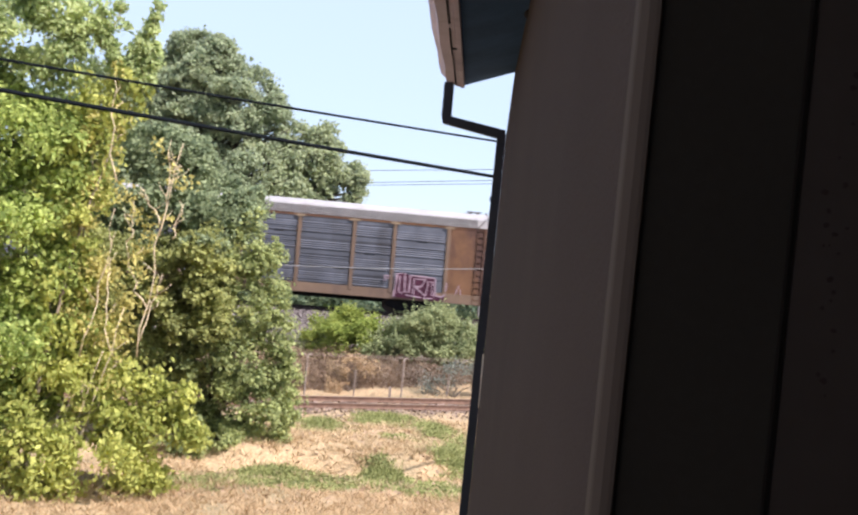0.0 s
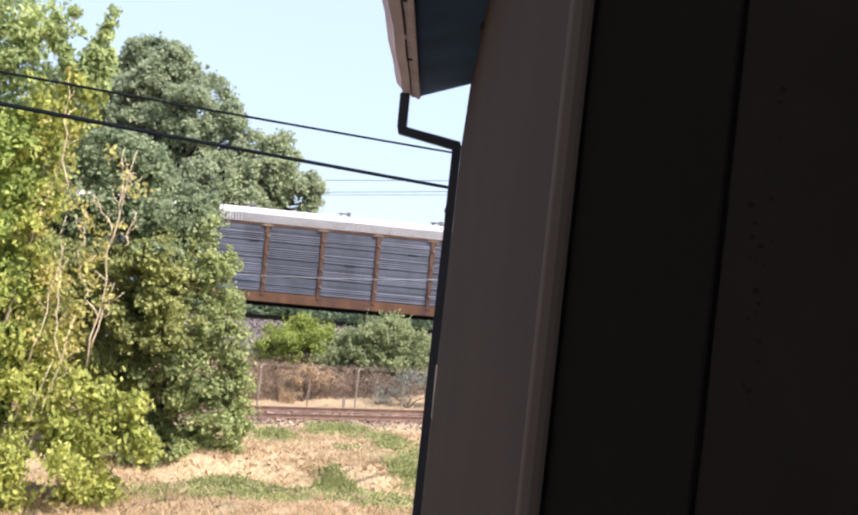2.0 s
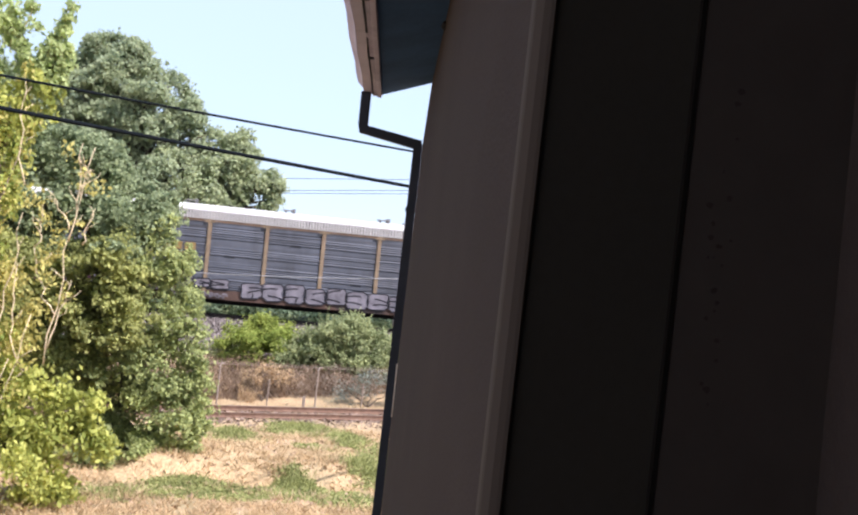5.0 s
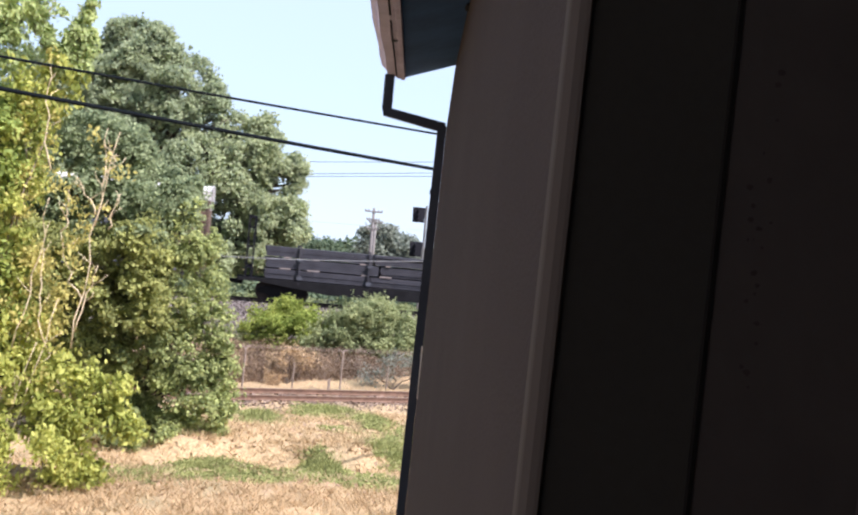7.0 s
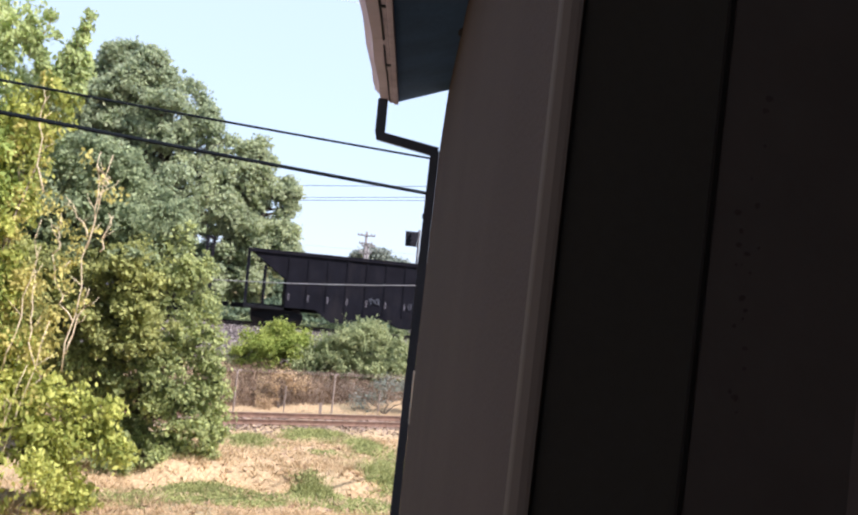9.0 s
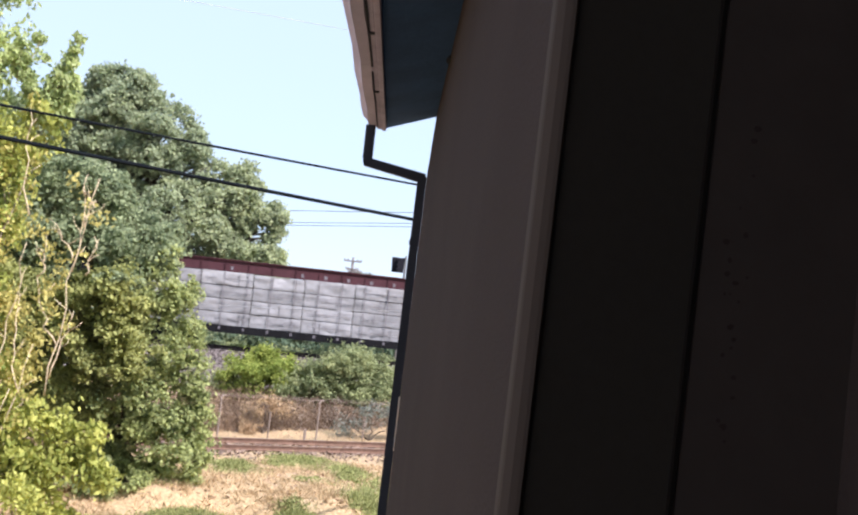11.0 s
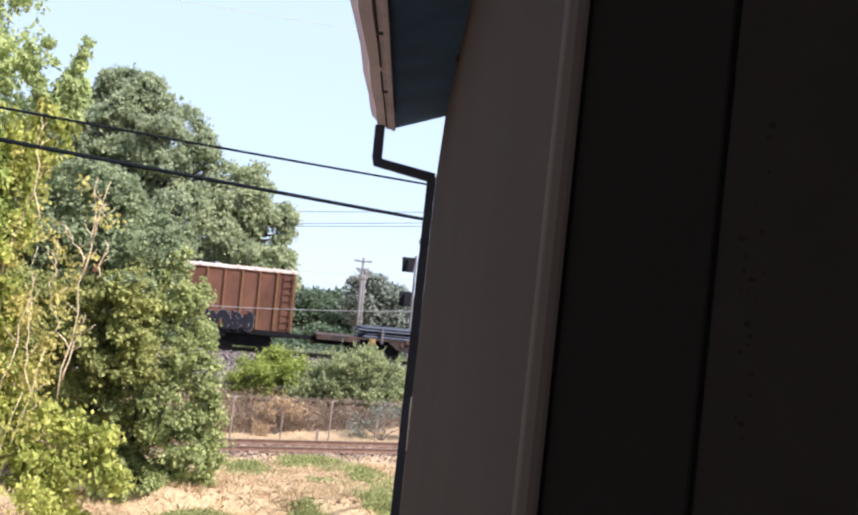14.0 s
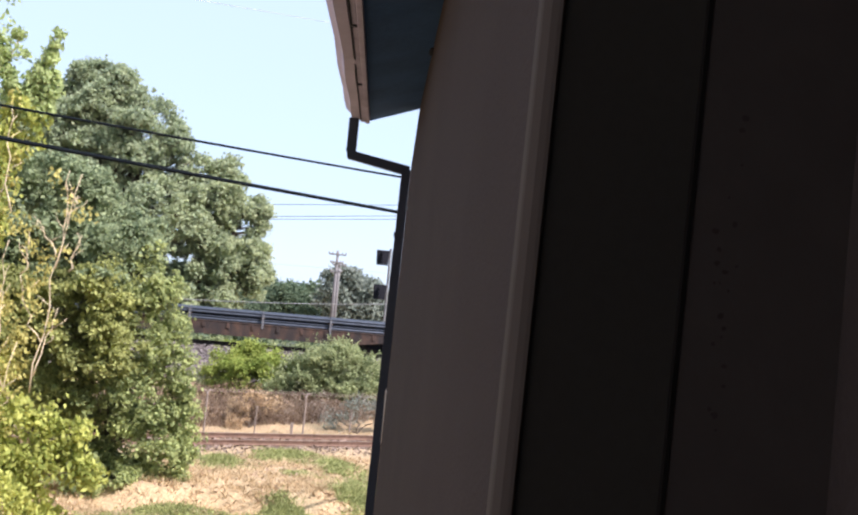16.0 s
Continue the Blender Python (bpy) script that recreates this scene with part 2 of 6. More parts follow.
    "sill_dark": mat("dirty_brown_sill", (0.07055, 0.03984, 0.02822), 0.8, vary=0.35, scale=2, stain=(0.0249, 0.01992, 0.01826), stain_amount=0.7),
    "white_paint": mat("white_spray_paint", (0.225, 0.21, 0.235), 0.6, vary=0.35, scale=3),
    "chalk_paint": mat("chalky_spray_paint", (0.155, 0.145, 0.162), 0.8, vary=0.4, scale=2.2, stain=(0.10, 0.10, 0.115), stain_amount=0.45, gloss=0.1),
    "lilac_paint": mat("lilac_spray_paint", (0.10, 0.093, 0.112), 0.6, vary=0.35, scale=3, gloss=0.2),
    "pink_paint": mat("pale_pink_spray_paint", (0.27, 0.20, 0.23), 0.7, vary=0.35, scale=3, gloss=0.15),
    "plum_paint": mat("plum_spray_paint", (0.048, 0.015, 0.027), 0.75, vary=0.4, scale=3, gloss=0.12),
    "blue_paint": mat("blue_spray_paint", (0.083, 0.1286, 0.1867), 0.6, vary=0.35, scale=3),
    "black_paint": mat("black_spray_paint", (0.016, 0.016, 0.021), 0.8, vary=0.25, scale=3, gloss=0.1),
    "red_paint": mat("red_spray_paint", (0.249, 0.0747, 0.0581), 0.6, vary=0.2, scale=3),
    "navy": mat("navy_paint", (0.035, 0.04, 0.075), 0.6, vary=0.1),
    "steel_plate": mat("dark_steel_plate", (0.0415, 0.0415, 0.0498), 0.65, 0.2, vary=0.3, scale=1.6, stain=(0.0747, 0.07055, 0.07055), stain_amount=0.25, gloss=0.2),
    "hopper": mat("black_hopper_paint", (0.0088, 0.0088, 0.012), 0.9, vary=0.25, scale=1.5, stain=(0.017, 0.0155, 0.0175), stain_amount=0.3, gloss=0.06),
    "oxide": mat("oxide_red_paint", (0.064, 0.026, 0.030), 0.8, vary=0.2, scale=1.5, stain=(0.045, 0.021, 0.022), stain_amount=0.4, gloss=0.12),
    "wrap": mat("white_lumber_wrap", (0.245, 0.245, 0.245), 0.6, vary=0.2, scale=1.0, bump=0.8, fine=7, rand=0.12),
    "strap": mat("dark_strap", (0.13, 0.12, 0.13), 0.6, vary=0.2),
    "box_orange": mat("rusty_orange_boxcar", (0.124, 0.057, 0.035), 0.75, vary=0.25, scale=1.2, stain=(0.075, 0.034, 0.021), stain_amount=0.6, gloss=0.2),
    "box_rib": mat("yellow_orange_rib", (0.172, 0.088, 0.042), 0.75, vary=0.25, scale=2, gloss=0.2),
    "box_roof": mat("faded_boxcar_roof", (0.46, 0.37, 0.31), 0.75, vary=0.5, scale=4.5, stain=(0.24, 0.11, 0.06), stain_amount=0.5, gloss=0.2),
    "door_grey": mat("slate_door_paint", (0.022, 0.024, 0.030), 0.75, vary=0.25, scale=2, gloss=0.12),
    "flat_rust": mat("rusty_flatcar_paint", (0.070, 0.037, 0.022), 0.8, vary=0.5, scale=3.2, stain=(0.022, 0.016, 0.014), stain_amount=1.0),
    "pipe": mat("blue_grey_pipe", (0.05291, 0.06225, 0.07777), 0.45, 0.4, vary=0.25, scale=3, rand=0.2),
}


# ---- building tools ----
def part(name, bm, material, parent=None, label="", smooth=False):
    """Links a bmesh as one mesh object, under a thing or a part."""
    me = bpy.data.meshes.new(name)
    bm.to_mesh(me)
    bm.free()
    return mesh_part(name, me, material, parent, label, smooth)


def mesh_part(name, me, material, parent=None, label="", smooth=False):
    if not me.materials:
        me.materials.append(material)
    if smooth:
        me.polygons.foreach_set("use_smooth", [True] * len(me.polygons))
    ob = new(name, me)
    ob.parent = parent
    if label:
        ob["label"] = label
    return ob


def box(bm, x0, x1, y0, y1, z0, z1, bevel=0.0):
    vs = [bm.verts.new((x, y, z)) for x in (x0, x1) for y in (y0, y1) for z in (z0, z1)]
    fs = [bm.faces.new([vs[i] for i in f]) for f in ((0, 1, 3, 2), (4, 6, 7, 5), (0, 4, 5, 1), (2, 3, 7, 6), (0, 2, 6, 4), (1, 5, 7, 3))]
    if bevel:
        edges = {e for f in fs for e in f.edges}
        bmesh.ops.bevel(bm, geom=list(edges), offset=bevel, segments=1, affect="EDGES")
    return bm


def boxes(*specs, bevel=0.0):
    bm = bmesh.new()
    for s in specs:
        box(bm, *s, bevel=bevel)
    return bm


def prism(bm, profile, x0, x1, axis="x"):
    """Closed profile of (a, b) pairs run from x0 to x1 along an axis."""
    def put(x, a, b):
        return (x, a, b) if axis == "x" else (a, x, b) if axis == "y" else (a, b, x)
    lo = [bm.verts.new(put(x0, a, b)) for a, b in profile]
    hi = [bm.verts.new(put(x1, a, b)) for a, b in profile]
    k = len(profile)
    for i in range(k):
        bm.faces.new((lo[i], lo[(i + 1) % k], hi[(i + 1) % k], hi[i]))
    bm.faces.new(lo[::-1])
    bm.faces.new(hi)
    bmesh.ops.recalc_face_normals(bm, faces=bm.faces[:])
    return bm


def tube(bm, points, radii, sides=7):
    """A tapered tube through points."""
    pts = [Vector(p) for p in points]
    rings = []
    for i, p in enumerate(pts):
        d = (pts[min(i + 1, len(pts) - 1)] - pts[max(i - 1, 0)]).normalized()
        u = d.orthogonal().normalized()
        v = d.cross(u)
        r = radii[i] if hasattr(radii, "__len__") else radii
        rings.append([bm.verts.new(p + r * (math.cos(a) * u + math.sin(a) * v)) for a in (2 * math.pi * k / sides for k in range(sides))])
    # keep rings from twisting
    for a, b in zip(rings, rings[1:]):
        best = min(range(sides), key=lambda s: sum((a[k].co - b[(k + s) % sides].co).length for k in range(sides)))
        b[:] = b[best:] + b[:best]
        for k in range(sides):
            bm.faces.new((a[k], a[(k + 1) % sides], b[(k + 1) % sides], b[k]))
    bm.faces.new(rings[0][::-1])
    bm.faces.new(rings[-1])
    bmesh.ops.recalc_face_normals(bm, faces=bm.faces[:])
    return bm


def cyl(bm, a, b, r, sides=16):
    return tube(bm, [a, b], [r, r], sides)


def thing(name, label, category, group="", m=None, kind=""):
    ob = new(name)
    ob.empty_display_size = 0.3
    if m is not None:
        ob.matrix_basis = m
    return tagged(ob, label, category, group, kind)


def cards(name, centres, size, tilt, material, parent=None, aspect=0.6, kind="", seed=1, droop=0.0, bend=0.25, face=None):
    """Many small bent leaves, each an island of four corners and two triangles."""
    g = np.random.default_rng(seed)
    k = len(centres)
    yaw = g.uniform(0, 2 * np.pi, k)
    pit = g.normal(-droop, tilt, k)
    rol = g.normal(0, tilt, k)
    d = np.stack([np.cos(yaw) * np.cos(pit), np.sin(yaw) * np.cos(pit), np.sin(pit)], 1)
    side = np.stack([-np.sin(yaw), np.cos(yaw), np.zeros(k)], 1)
    up = np.cross(d, side)
    w = side * np.cos(rol)[:, None] + up * np.sin(rol)[:, None]
    nrm = np.cross(d, w)
    if face is not None:
        nrm = face * 0.6 + np.array([0, 0, 0.3]) + g.normal(0, 0.55, (k, 3))
        nrm /= np.linalg.norm(nrm, axis=1)[:, None]
        d = d - nrm * np.sum(d * nrm, axis=1)[:, None]
        d /= np.linalg.norm(d, axis=1)[:, None] + 1e-9
        w = np.cross(nrm, d)
    s = size * g.uniform(0.6, 1.35, k)[:, None]
    v = np.empty((k, 4, 3))
    v[:, 0] = centres - d * s * 0.5
    v[:, 1] = centres + w * s * aspect * 0.5 - nrm * s * bend * 0.4
    v[:, 2] = centres + d * s * 0.5 - nrm * s * bend
    v[:, 3] = centres - w * s * aspect * 0.5 - nrm * s * bend * 0.4
    return quads(name, v, material, parent, kind)


def quads(name, v, material, parent=None, kind=""):
    k = len(v)
    me = bpy.data.meshes.new(name)
    me.vertices.add(4 * k)
    me.vertices.foreach_set("co", np.asarray(v, dtype=np.float32).ravel())
    me.loops.add(4 * k)
    me.loops.foreach_set("vertex_index", np.arange(4 * k, dtype=np.int32))
    me.polygons.add(k)
    me.polygons.foreach_set("loop_start", np.arange(0, 4 * k, 4, dtype=np.int32))
    me.update(calc_edges=True)
    ob = mesh_part(name, me, material, parent)
    if kind:
        ob["kind"] = kind
    return ob


def gaps(c, f):
    """Smooth uneven field over places, for holes between boughs."""
    return (np.sin(c[:, 0] * f + 1.3 * np.sin(c[:, 2] * f * 0.7)) * np.cos(c[:, 2] * f * 1.1 + np.sin(c[:, 1] * f * 0.8))
            + 0.6 * np.sin(c[:, 1] * f * 1.9 + c[:, 2] * f * 1.4) * np.cos(c[:, 0] * f * 2.1 - c[:, 1] * f))


def boughs(blobs, seed, n, core):
    """Breaks smooth masses into flattened boughs of several sizes round a thin core."""
    g = np.random.default_rng(seed + 500)
    out = []
    for cx, cy, cz, rx, ry, rz, d in blobs:
        m = (rx * ry * rz) ** (1 / 3)
        out.append((cx, cy, cz, rx * core, ry * core, rz * core, d * 1.0))
        for _ in range(n if d > 0.5 else max(3, n // 2)):
            q = g.normal(size=3) + np.array([0, -0.25, 0.1])
            q /= np.linalg.norm(q)
            k = g.uniform(0.18, 0.42)
            e = 1.06 - k * g.uniform(0.3, 1.25)
            r = m * k
            out.append((cx + q[0] * rx * e, cy + q[1] * ry * e, cz + q[2] * rz * e, r * g.uniform(0.9, 1.45), r * g.uniform(0.9, 1.3), r * g.uniform(0.55, 0.95), d))
    return out


def clumps(blobs, per_m2, spread, leaves, seed, hollow=0.5, open_at=-9.0, f=2.2, droop=0.35, reach=2.2, skip=0.42, split=0, core=0.78):
    """Leaf places and facings: drooping sprays that stand out from overlapping uneven masses, with gaps between them."""
    g = np.random.default_rng(seed)
    out, way = [], []
    every = np.array([b[:6] for b in blobs])
    for cx, cy, cz, rx, ry, rz, dens in (boughs(blobs, seed, split, core) if split else blobs):
        area = 4 * np.pi * ((rx * ry + ry * rz + rx * rz) / 3)
        k = max(2, int(area * per_m2 * dens))
        d = g.normal(size=(k, 3)) + np.array([0, -0.15, 0.35])
        d /= np.linalg.norm(d, axis=1)[:, None]
        wob = 1 + 0.10 * np.sin(5.3 * d[:, 0] + cx) * np.cos(4.7 * d[:, 2] + cz) + 0.07 * g.normal(size=k)
        r = (hollow + (0.96 - hollow) * g.uniform(size=k) ** 0.55) * wob
        c = np.array([cx, cy, cz]) + d * r[:, None] * np.array([rx, ry, rz])
        keep = gaps(c, f) + 0.35 * gaps(c + 7.3, f * 2.7) > open_at
        for e in every:
            far = (((c - e[:3]) / e[3:]) ** 2).sum(1)
            keep &= far > skip ** 2
        c, d = c[keep], d[keep]
        k = len(c)
        if not k:
            continue
        # each spray: an axis out and down, leaves strung along it
        ax = d * 0.75 + g.normal(size=(k, 3)) * 0.55 - np.array([0, 0, droop])
        ax /= np.linalg.norm(ax, axis=1)[:, None]
        size = g.uniform(0.45, 1.5, size=(k, 1, 1))
        u = g.uniform(-0.45, 0.75, size=(k, leaves, 1))
        thin = (1.1 - 0.75 * np.abs(u)) * spread
        off = ax[:, None, :] * u * spread * reach + np.clip(g.normal(size=(k, leaves, 3)), -1.6, 1.6) * thin * np.array([1, 1, 0.75])
        off[:, :, 2:] -= droop * spread * (u + 0.45) ** 2
        out.append((c[:, None, :] + off * size).reshape(-1, 3))
        q = d[:, None, :] * 0.45 + off / spread * 0.22 + np.array([0, 0, 0.2])
        way.append(q.reshape(-1, 3))
    return np.concatenate(out), np.concatenate(way)


# ---- ground ----
TRACK_DIR = Vector((0.9425, 0.334, 0)).normalized()
TRACK_AT = Vector((3.0, 38.02, 0))
MAIN_Y, RAIL_Z = 57.8, 2.07


def spur_side(x, y):
    """Distance behind the near track's centre line."""
    return (y - TRACK_AT.y) * TRACK_DIR.x - (x - TRACK_AT.x) * TRACK_DIR.y


def ramp(v, a, b):
    t = min(1.0, max(0.0, (v - a) / (b - a)))
    return t * t * (3 - 2 * t)


def height(x, y):
    s = spur_side(x, y)
    z = -0.05 + 0.10 * noise.noise((x * 0.22, y * 0.22, 0.3)) + 0.07 * noise.noise((x * 0.9, y * 0.6, 4.0)) + 0.05 * noise.noise((x * 2.1, y * 1.6, 7.0))
    bed = 1 - ramp(abs(s), 1.3, 2.4)
    z = z * (1 - bed) + (0.012 + 0.03 * noise.noise((x * 1.3, y * 1.3, 8.0))) * bed
    z -= 0.28 * ramp(s, 2.2, 3.4)
    # a low eroded bank across the field
    lip = 26.7 + 0.5 * noise.noise((x * 0.7, 1.5, 3.0))
    z += 0.42 * ramp(x, -2.6, -1.2) * (1 - ramp(x, 3.2, 4.4)) * (ramp(y, lip, lip + 0.5) - ramp(y, 28.2, 33.5))
    z += 0.95 * ramp(y, 43.0, 49.0)
    z = z + (1.72 - z) * (1 - ramp(abs(y - MAIN_Y), 2.0, 6.2))
    if y > MAIN_Y + 6:
        z += (0.6 - z) * ramp(y, MAIN_Y + 6, MAIN_Y + 14)
    return z


def axis_steps(lo, hi, dense_lo, dense_hi, fine, coarse):
    out, v = [], lo
    while v < hi:
        out.append(v)
        v += fine if dense_lo <= v < dense_hi else max(fine, min(coarse, 0.4 * min(abs(v - dense_lo), abs(v - dense_hi))))
    return out + [hi]


def make_ground():
    xs = axis_steps(-1500, 1500, -7, 9, 0.2, 160)
    ys = axis_steps(-600, 2400, 20, 50, 0.2, 160)
    verts = [(x, y, height(x, y)) for y in ys for x in xs]
    w = len(xs)
    faces = [(j * w + i, j * w + i + 1, (j + 1) * w + i + 1, (j + 1) * w + i) for j in range(len(ys) - 1) for i in range(w - 1)]
    me = bpy.data.meshes.new("ground")
    me.from_pydata(verts, [], faces)
    ob = mesh_part("ground", me, M["soil"], smooth=True)
    tagged(ob, "dry straw-coloured field with bare soil, rising to a railway bank", "ground", kind="structure")


make_ground()


def make_main_bed():
    """Ballast shoulder under the main track."""
    bm = bmesh.new()
    prof = [(-6.4, 0.60), (-3.7, 1.50), (-2.2, 1.93), (2.2, 1.93), (4.2, 1.3), (5.4, 0.6), (5.4, 0.2), (-6.4, 0.2)]
    prism(bm, [(MAIN_Y + a, b) for a, b in prof], -200, 200)
    ob = part("ballast_bed", bm, M["ballast"])
    tagged(ob, "grey crushed-stone ballast bank under the main track", "ballast", kind="structure")
    k = 32000
    y = rng.uniform(MAIN_Y - 6.6, MAIN_Y - 1.6, k)
    x = rng.uniform(-9, 16, k)
    z = np.interp(y - MAIN_Y, [-6.6, -6.4, -3.7, -2.2, -1.6], [0.56, 0.60, 1.50, 1.93, 1.95])
    st = cards("ballast_stones", np.stack([x, y, z + rng.uniform(0.0, 0.05, k)], 1), 0.11, 0.5, M["stone"], aspect=0.9, seed=3, bend=0.4)
    tagged(st, "loose crushed stones on the railway bank", "gravel", kind="stuff")


make_main_bed()


def rail_profile():
    return [(-0.07, 0), (0.07, 0), (0.07, 0.02), (0.012, 0.045), (0.012, 0.125), (0.036, 0.135), (0.036, 0.17), (-0.036, 0.17), (-0.036, 0.135), (-0.012, 0.125), (-0.012, 0.045), (-0.07, 0.02)]


def make_track(name, label, m, half, ties_at, sink=0.0, steel="rail"):
    """Two rails on ties, running along local x, rail heads at local z 0."""
    t = thing(name, label, "railway track", m=m, kind="structure")
    tie = None
    for i in ties_at:
        if tie is None:
            tie = part("tie", boxes((-0.115, 0.115, -1.3, 1.3, -0.17 - 0.18, -0.172 - sink), bevel=0.012), M["tie"], t)
            tie.location = (i, 0, 0)
            data = tie.data
        else:
            o = new("tie", data)
            o.parent = t
            o.location = (i, rng.uniform(-0.05, 0.05), rng.uniform(-0.012, 0.004))
            o.rotation_euler = (0, 0, rng.uniform(-0.03, 0.03))
    for y in (-0.7525, 0.7525):
        bm = bmesh.new()
        prism(bm, [(y + a, b - 0.17) for a, b in rail_profile()], -half, half)
        r = part("rail", bm, M[steel], t)
        part("rail_head", boxes((-half, half, y - 0.03, y + 0.03, -0.01, 0.002)), M["railtop"], r, "worn shiny rail head")
    return t


make_track("main_track", "main railway track on wooden ties over grey ballast", pose(0, MAIN_Y, RAIL_Z), 200, np.arange(-12, 18, 0.55), steel="rail_main")
make_track("siding_track", "rusty siding track half buried in the dry field", pose(TRACK_AT.x, TRACK_AT.y, 0.20, 0, 0, math.degrees(math.atan2(TRACK_DIR.y, TRACK_DIR.x))), 60, np.arange(-14, 14, 0.55), 0.02)


# ---- the house beside the camera: local x along the wall, y out from it, z up ----
WALL_TURN = 81.51
house = thing("house", "dark brown stucco house with a sloping eave and gutter", "house", m=pose(0.1464, -0.0218, 0, 0, 0, WALL_TURN))
S_END = 7.27


def make_house():
    part("wall", boxes((-6, S_END, -0.2, 0, -0.3, 6.62)), M["wall"], house, "dark brown stucco wall in shade")
    part("wall", boxes((S_END - 0.2, S_END, -8, -0.202, -0.3, 6.6)), M["wall"], house)
    part("wall", boxes((-6, -5.8, -8, -0.202, -0.3, 6.6)), M["wall"], house)
    part("wall", boxes((-5.798, S_END - 0.202, -8, -7.8, -0.3, 6.6)), M["wall"], house)
    # unseen wing and landing, added to close off light behind the camera
    part("wall", boxes((-1.0, -0.8, 0.003, 1.4, -0.3, 6.4)), M["wall"], house)
    part("unseen_landing", boxes((-0.798, 1.3, 0.06, 0.898, 3.85, 4.0)), M["wall"], house)
    # the window frame right beside the eye: outer edge, sunken track, worn inner board; it leans with the wall
    z0, z1, zc = 4.7, 5.95, 5.39
    def upright(name, profile, material, parent, label="", bottom=z0, top=z1):
        bm = bmesh.new()
        rings = [[bm.verts.new((a, b - 0.0132 * (z - zc), z)) for a, b in profile] for z in (bottom, top)]
        k = len(profile)
        for i in range(k):
            bm.faces.new((rings[0][i], rings[0][(i + 1) % k], rings[1][(i + 1) % k], rings[1][i]))
        bm.faces.new(rings[0][::-1])
        bm.faces.new(rings[1])
        bmesh.ops.recalc_face_normals(bm, faces=bm.faces[:])
        return part(name, bm, M[material], parent, label)
    win = upright("window_frame", [(0.385, 0.1012), (0.385, -0.004), (0.3612, -0.004), (0.3612, 0.1012)], "track", house, "dark sunken window track")
    upright("frame_edge", [(0.385, 0.1070), (0.368, 0.1079), (0.3655, 0.1075), (0.3620, 0.1052), (0.3605, 0.1030), (0.3600, 0.1018), (0.3606, 0.1011), (0.385, 0.1011)], "casing", win, "plain brown frame edge")
    upright("board", [(0.370, 0.0525), (0.3598, 0.0525), (0.3598, -0.004), (0.370, -0.004)], "casing2", win, "worn brown frame board with chipped spots")
    # black strip stands in for the shadowed groove at the board's edge
    upright("shadow_strip", [(0.371, 0.0545), (0.3610, 0.0545), (0.3595, 0.0540), (0.3595, 0.0526), (0.371, 0.0526)], "groove_shade", win, "black strip painted as the shadow line beside the board")
    part("sill", boxes((0.355, 0.395, 0.003, 0.118, z0 - 0.04, z0 - 0.002), bevel=0.004), M["casing"], house)
    part("head", boxes((0.355, 0.395, 0.003, 0.110, z1 + 0.002, z1 + 0.04), bevel=0.004), M["casing"], house)
    # sloping soffit, rafter line, roof
    bm = bmesh.new()
    prism(bm, [(0.0, 6.605), (0.316, 6.495), (0.316, 6.53), (0.0, 6.64)], -6, S_END + 0.02)
    part("soffit", bm, M["soffit"], house, "dark blue-grey soffit boards")
    part("fascia", boxes((-6, S_END + 0.02, 0.317, 0.345, 6.475, 6.66), bevel=0.003), M["fascia"], house, "faded pinkish fascia board with open joints")
    for k, (a, b) in enumerate(((-6, 3.1), (3.112, 5.6), (5.612, S_END + 0.015))):
        part("fascia_trim", boxes((a, b, 0.3455, 0.376, 6.482, 6.64), bevel=0.003), M["fascia"], house)
    part("open_joint", boxes((1.5, 5.3, 0.366, 0.3758, 6.4790, 6.4815), (5.42, S_END - 0.1, 0.368, 0.3758, 6.4790, 6.4815)), M["black"], house)
    bm = bmesh.new()
    # K-shaped gutter, sagging slightly, in short lengths
    prof = [(0.378, 6.492), (0.430, 6.488), (0.446, 6.53), (0.478, 6.56), (0.488, 6.62), (0.480, 6.62), (0.470, 6.565), (0.438, 6.535), (0.424, 6.496), (0.384, 6.498), (0.384, 6.63), (0.378, 6.63)]
    cuts = [-6, -2, 0, 2, 3.4, 4.4, 5.2, 5.9, 6.5, 6.95, S_END + 0.01]
    sag = [0, 0.01, -0.006, 0.008, -0.01, 0.012, -0.008, 0.010, -0.004, 0.006, 0.0]
    rings = [[bm.verts.new((x, a + s * 0.8, b + s)) for a, b in prof] for x, s in zip(cuts, sag)]
    for r0, r1 in zip(rings, rings[1:]):
        for i in range(len(prof)):
            j = (i + 1) % len(prof)
            bm.faces.new((r0[i], r0[j], r1[j], r1[i]))
    bm.faces.new(rings[0][::-1])
    bm.faces.new(rings[-1])
    bmesh.ops.recalc_face_normals(bm, faces=bm.faces[:])
    part("gutter", bm, M["gutter"], house, "dented faded rain gutter along the eave")
    for x in (4.6, 5.92):
        part("gutter_bracket", boxes((x, x + 0.025, 0.346, 0.376, 6.474, 6.4815)), M["spout"], house)
    # roof slab and ridge
    bm = bmesh.new()
    prism(bm, [(0.40, 6.655), (-4.0, 8.12), (-8.4, 6.655), (-8.4, 6.755), (-4.0, 8.22), (0.40, 6.755)], -6.1, S_END + 0.06)
    part("roof", bm, M["shingle"], house, "grey shingle roof")
    bm = bmesh.new()
    prism(bm, [(-0.2, 6.605), (-4.0, 7.9), (-7.8, 6.605)], S_END - 0.2, S_END - 0.003)
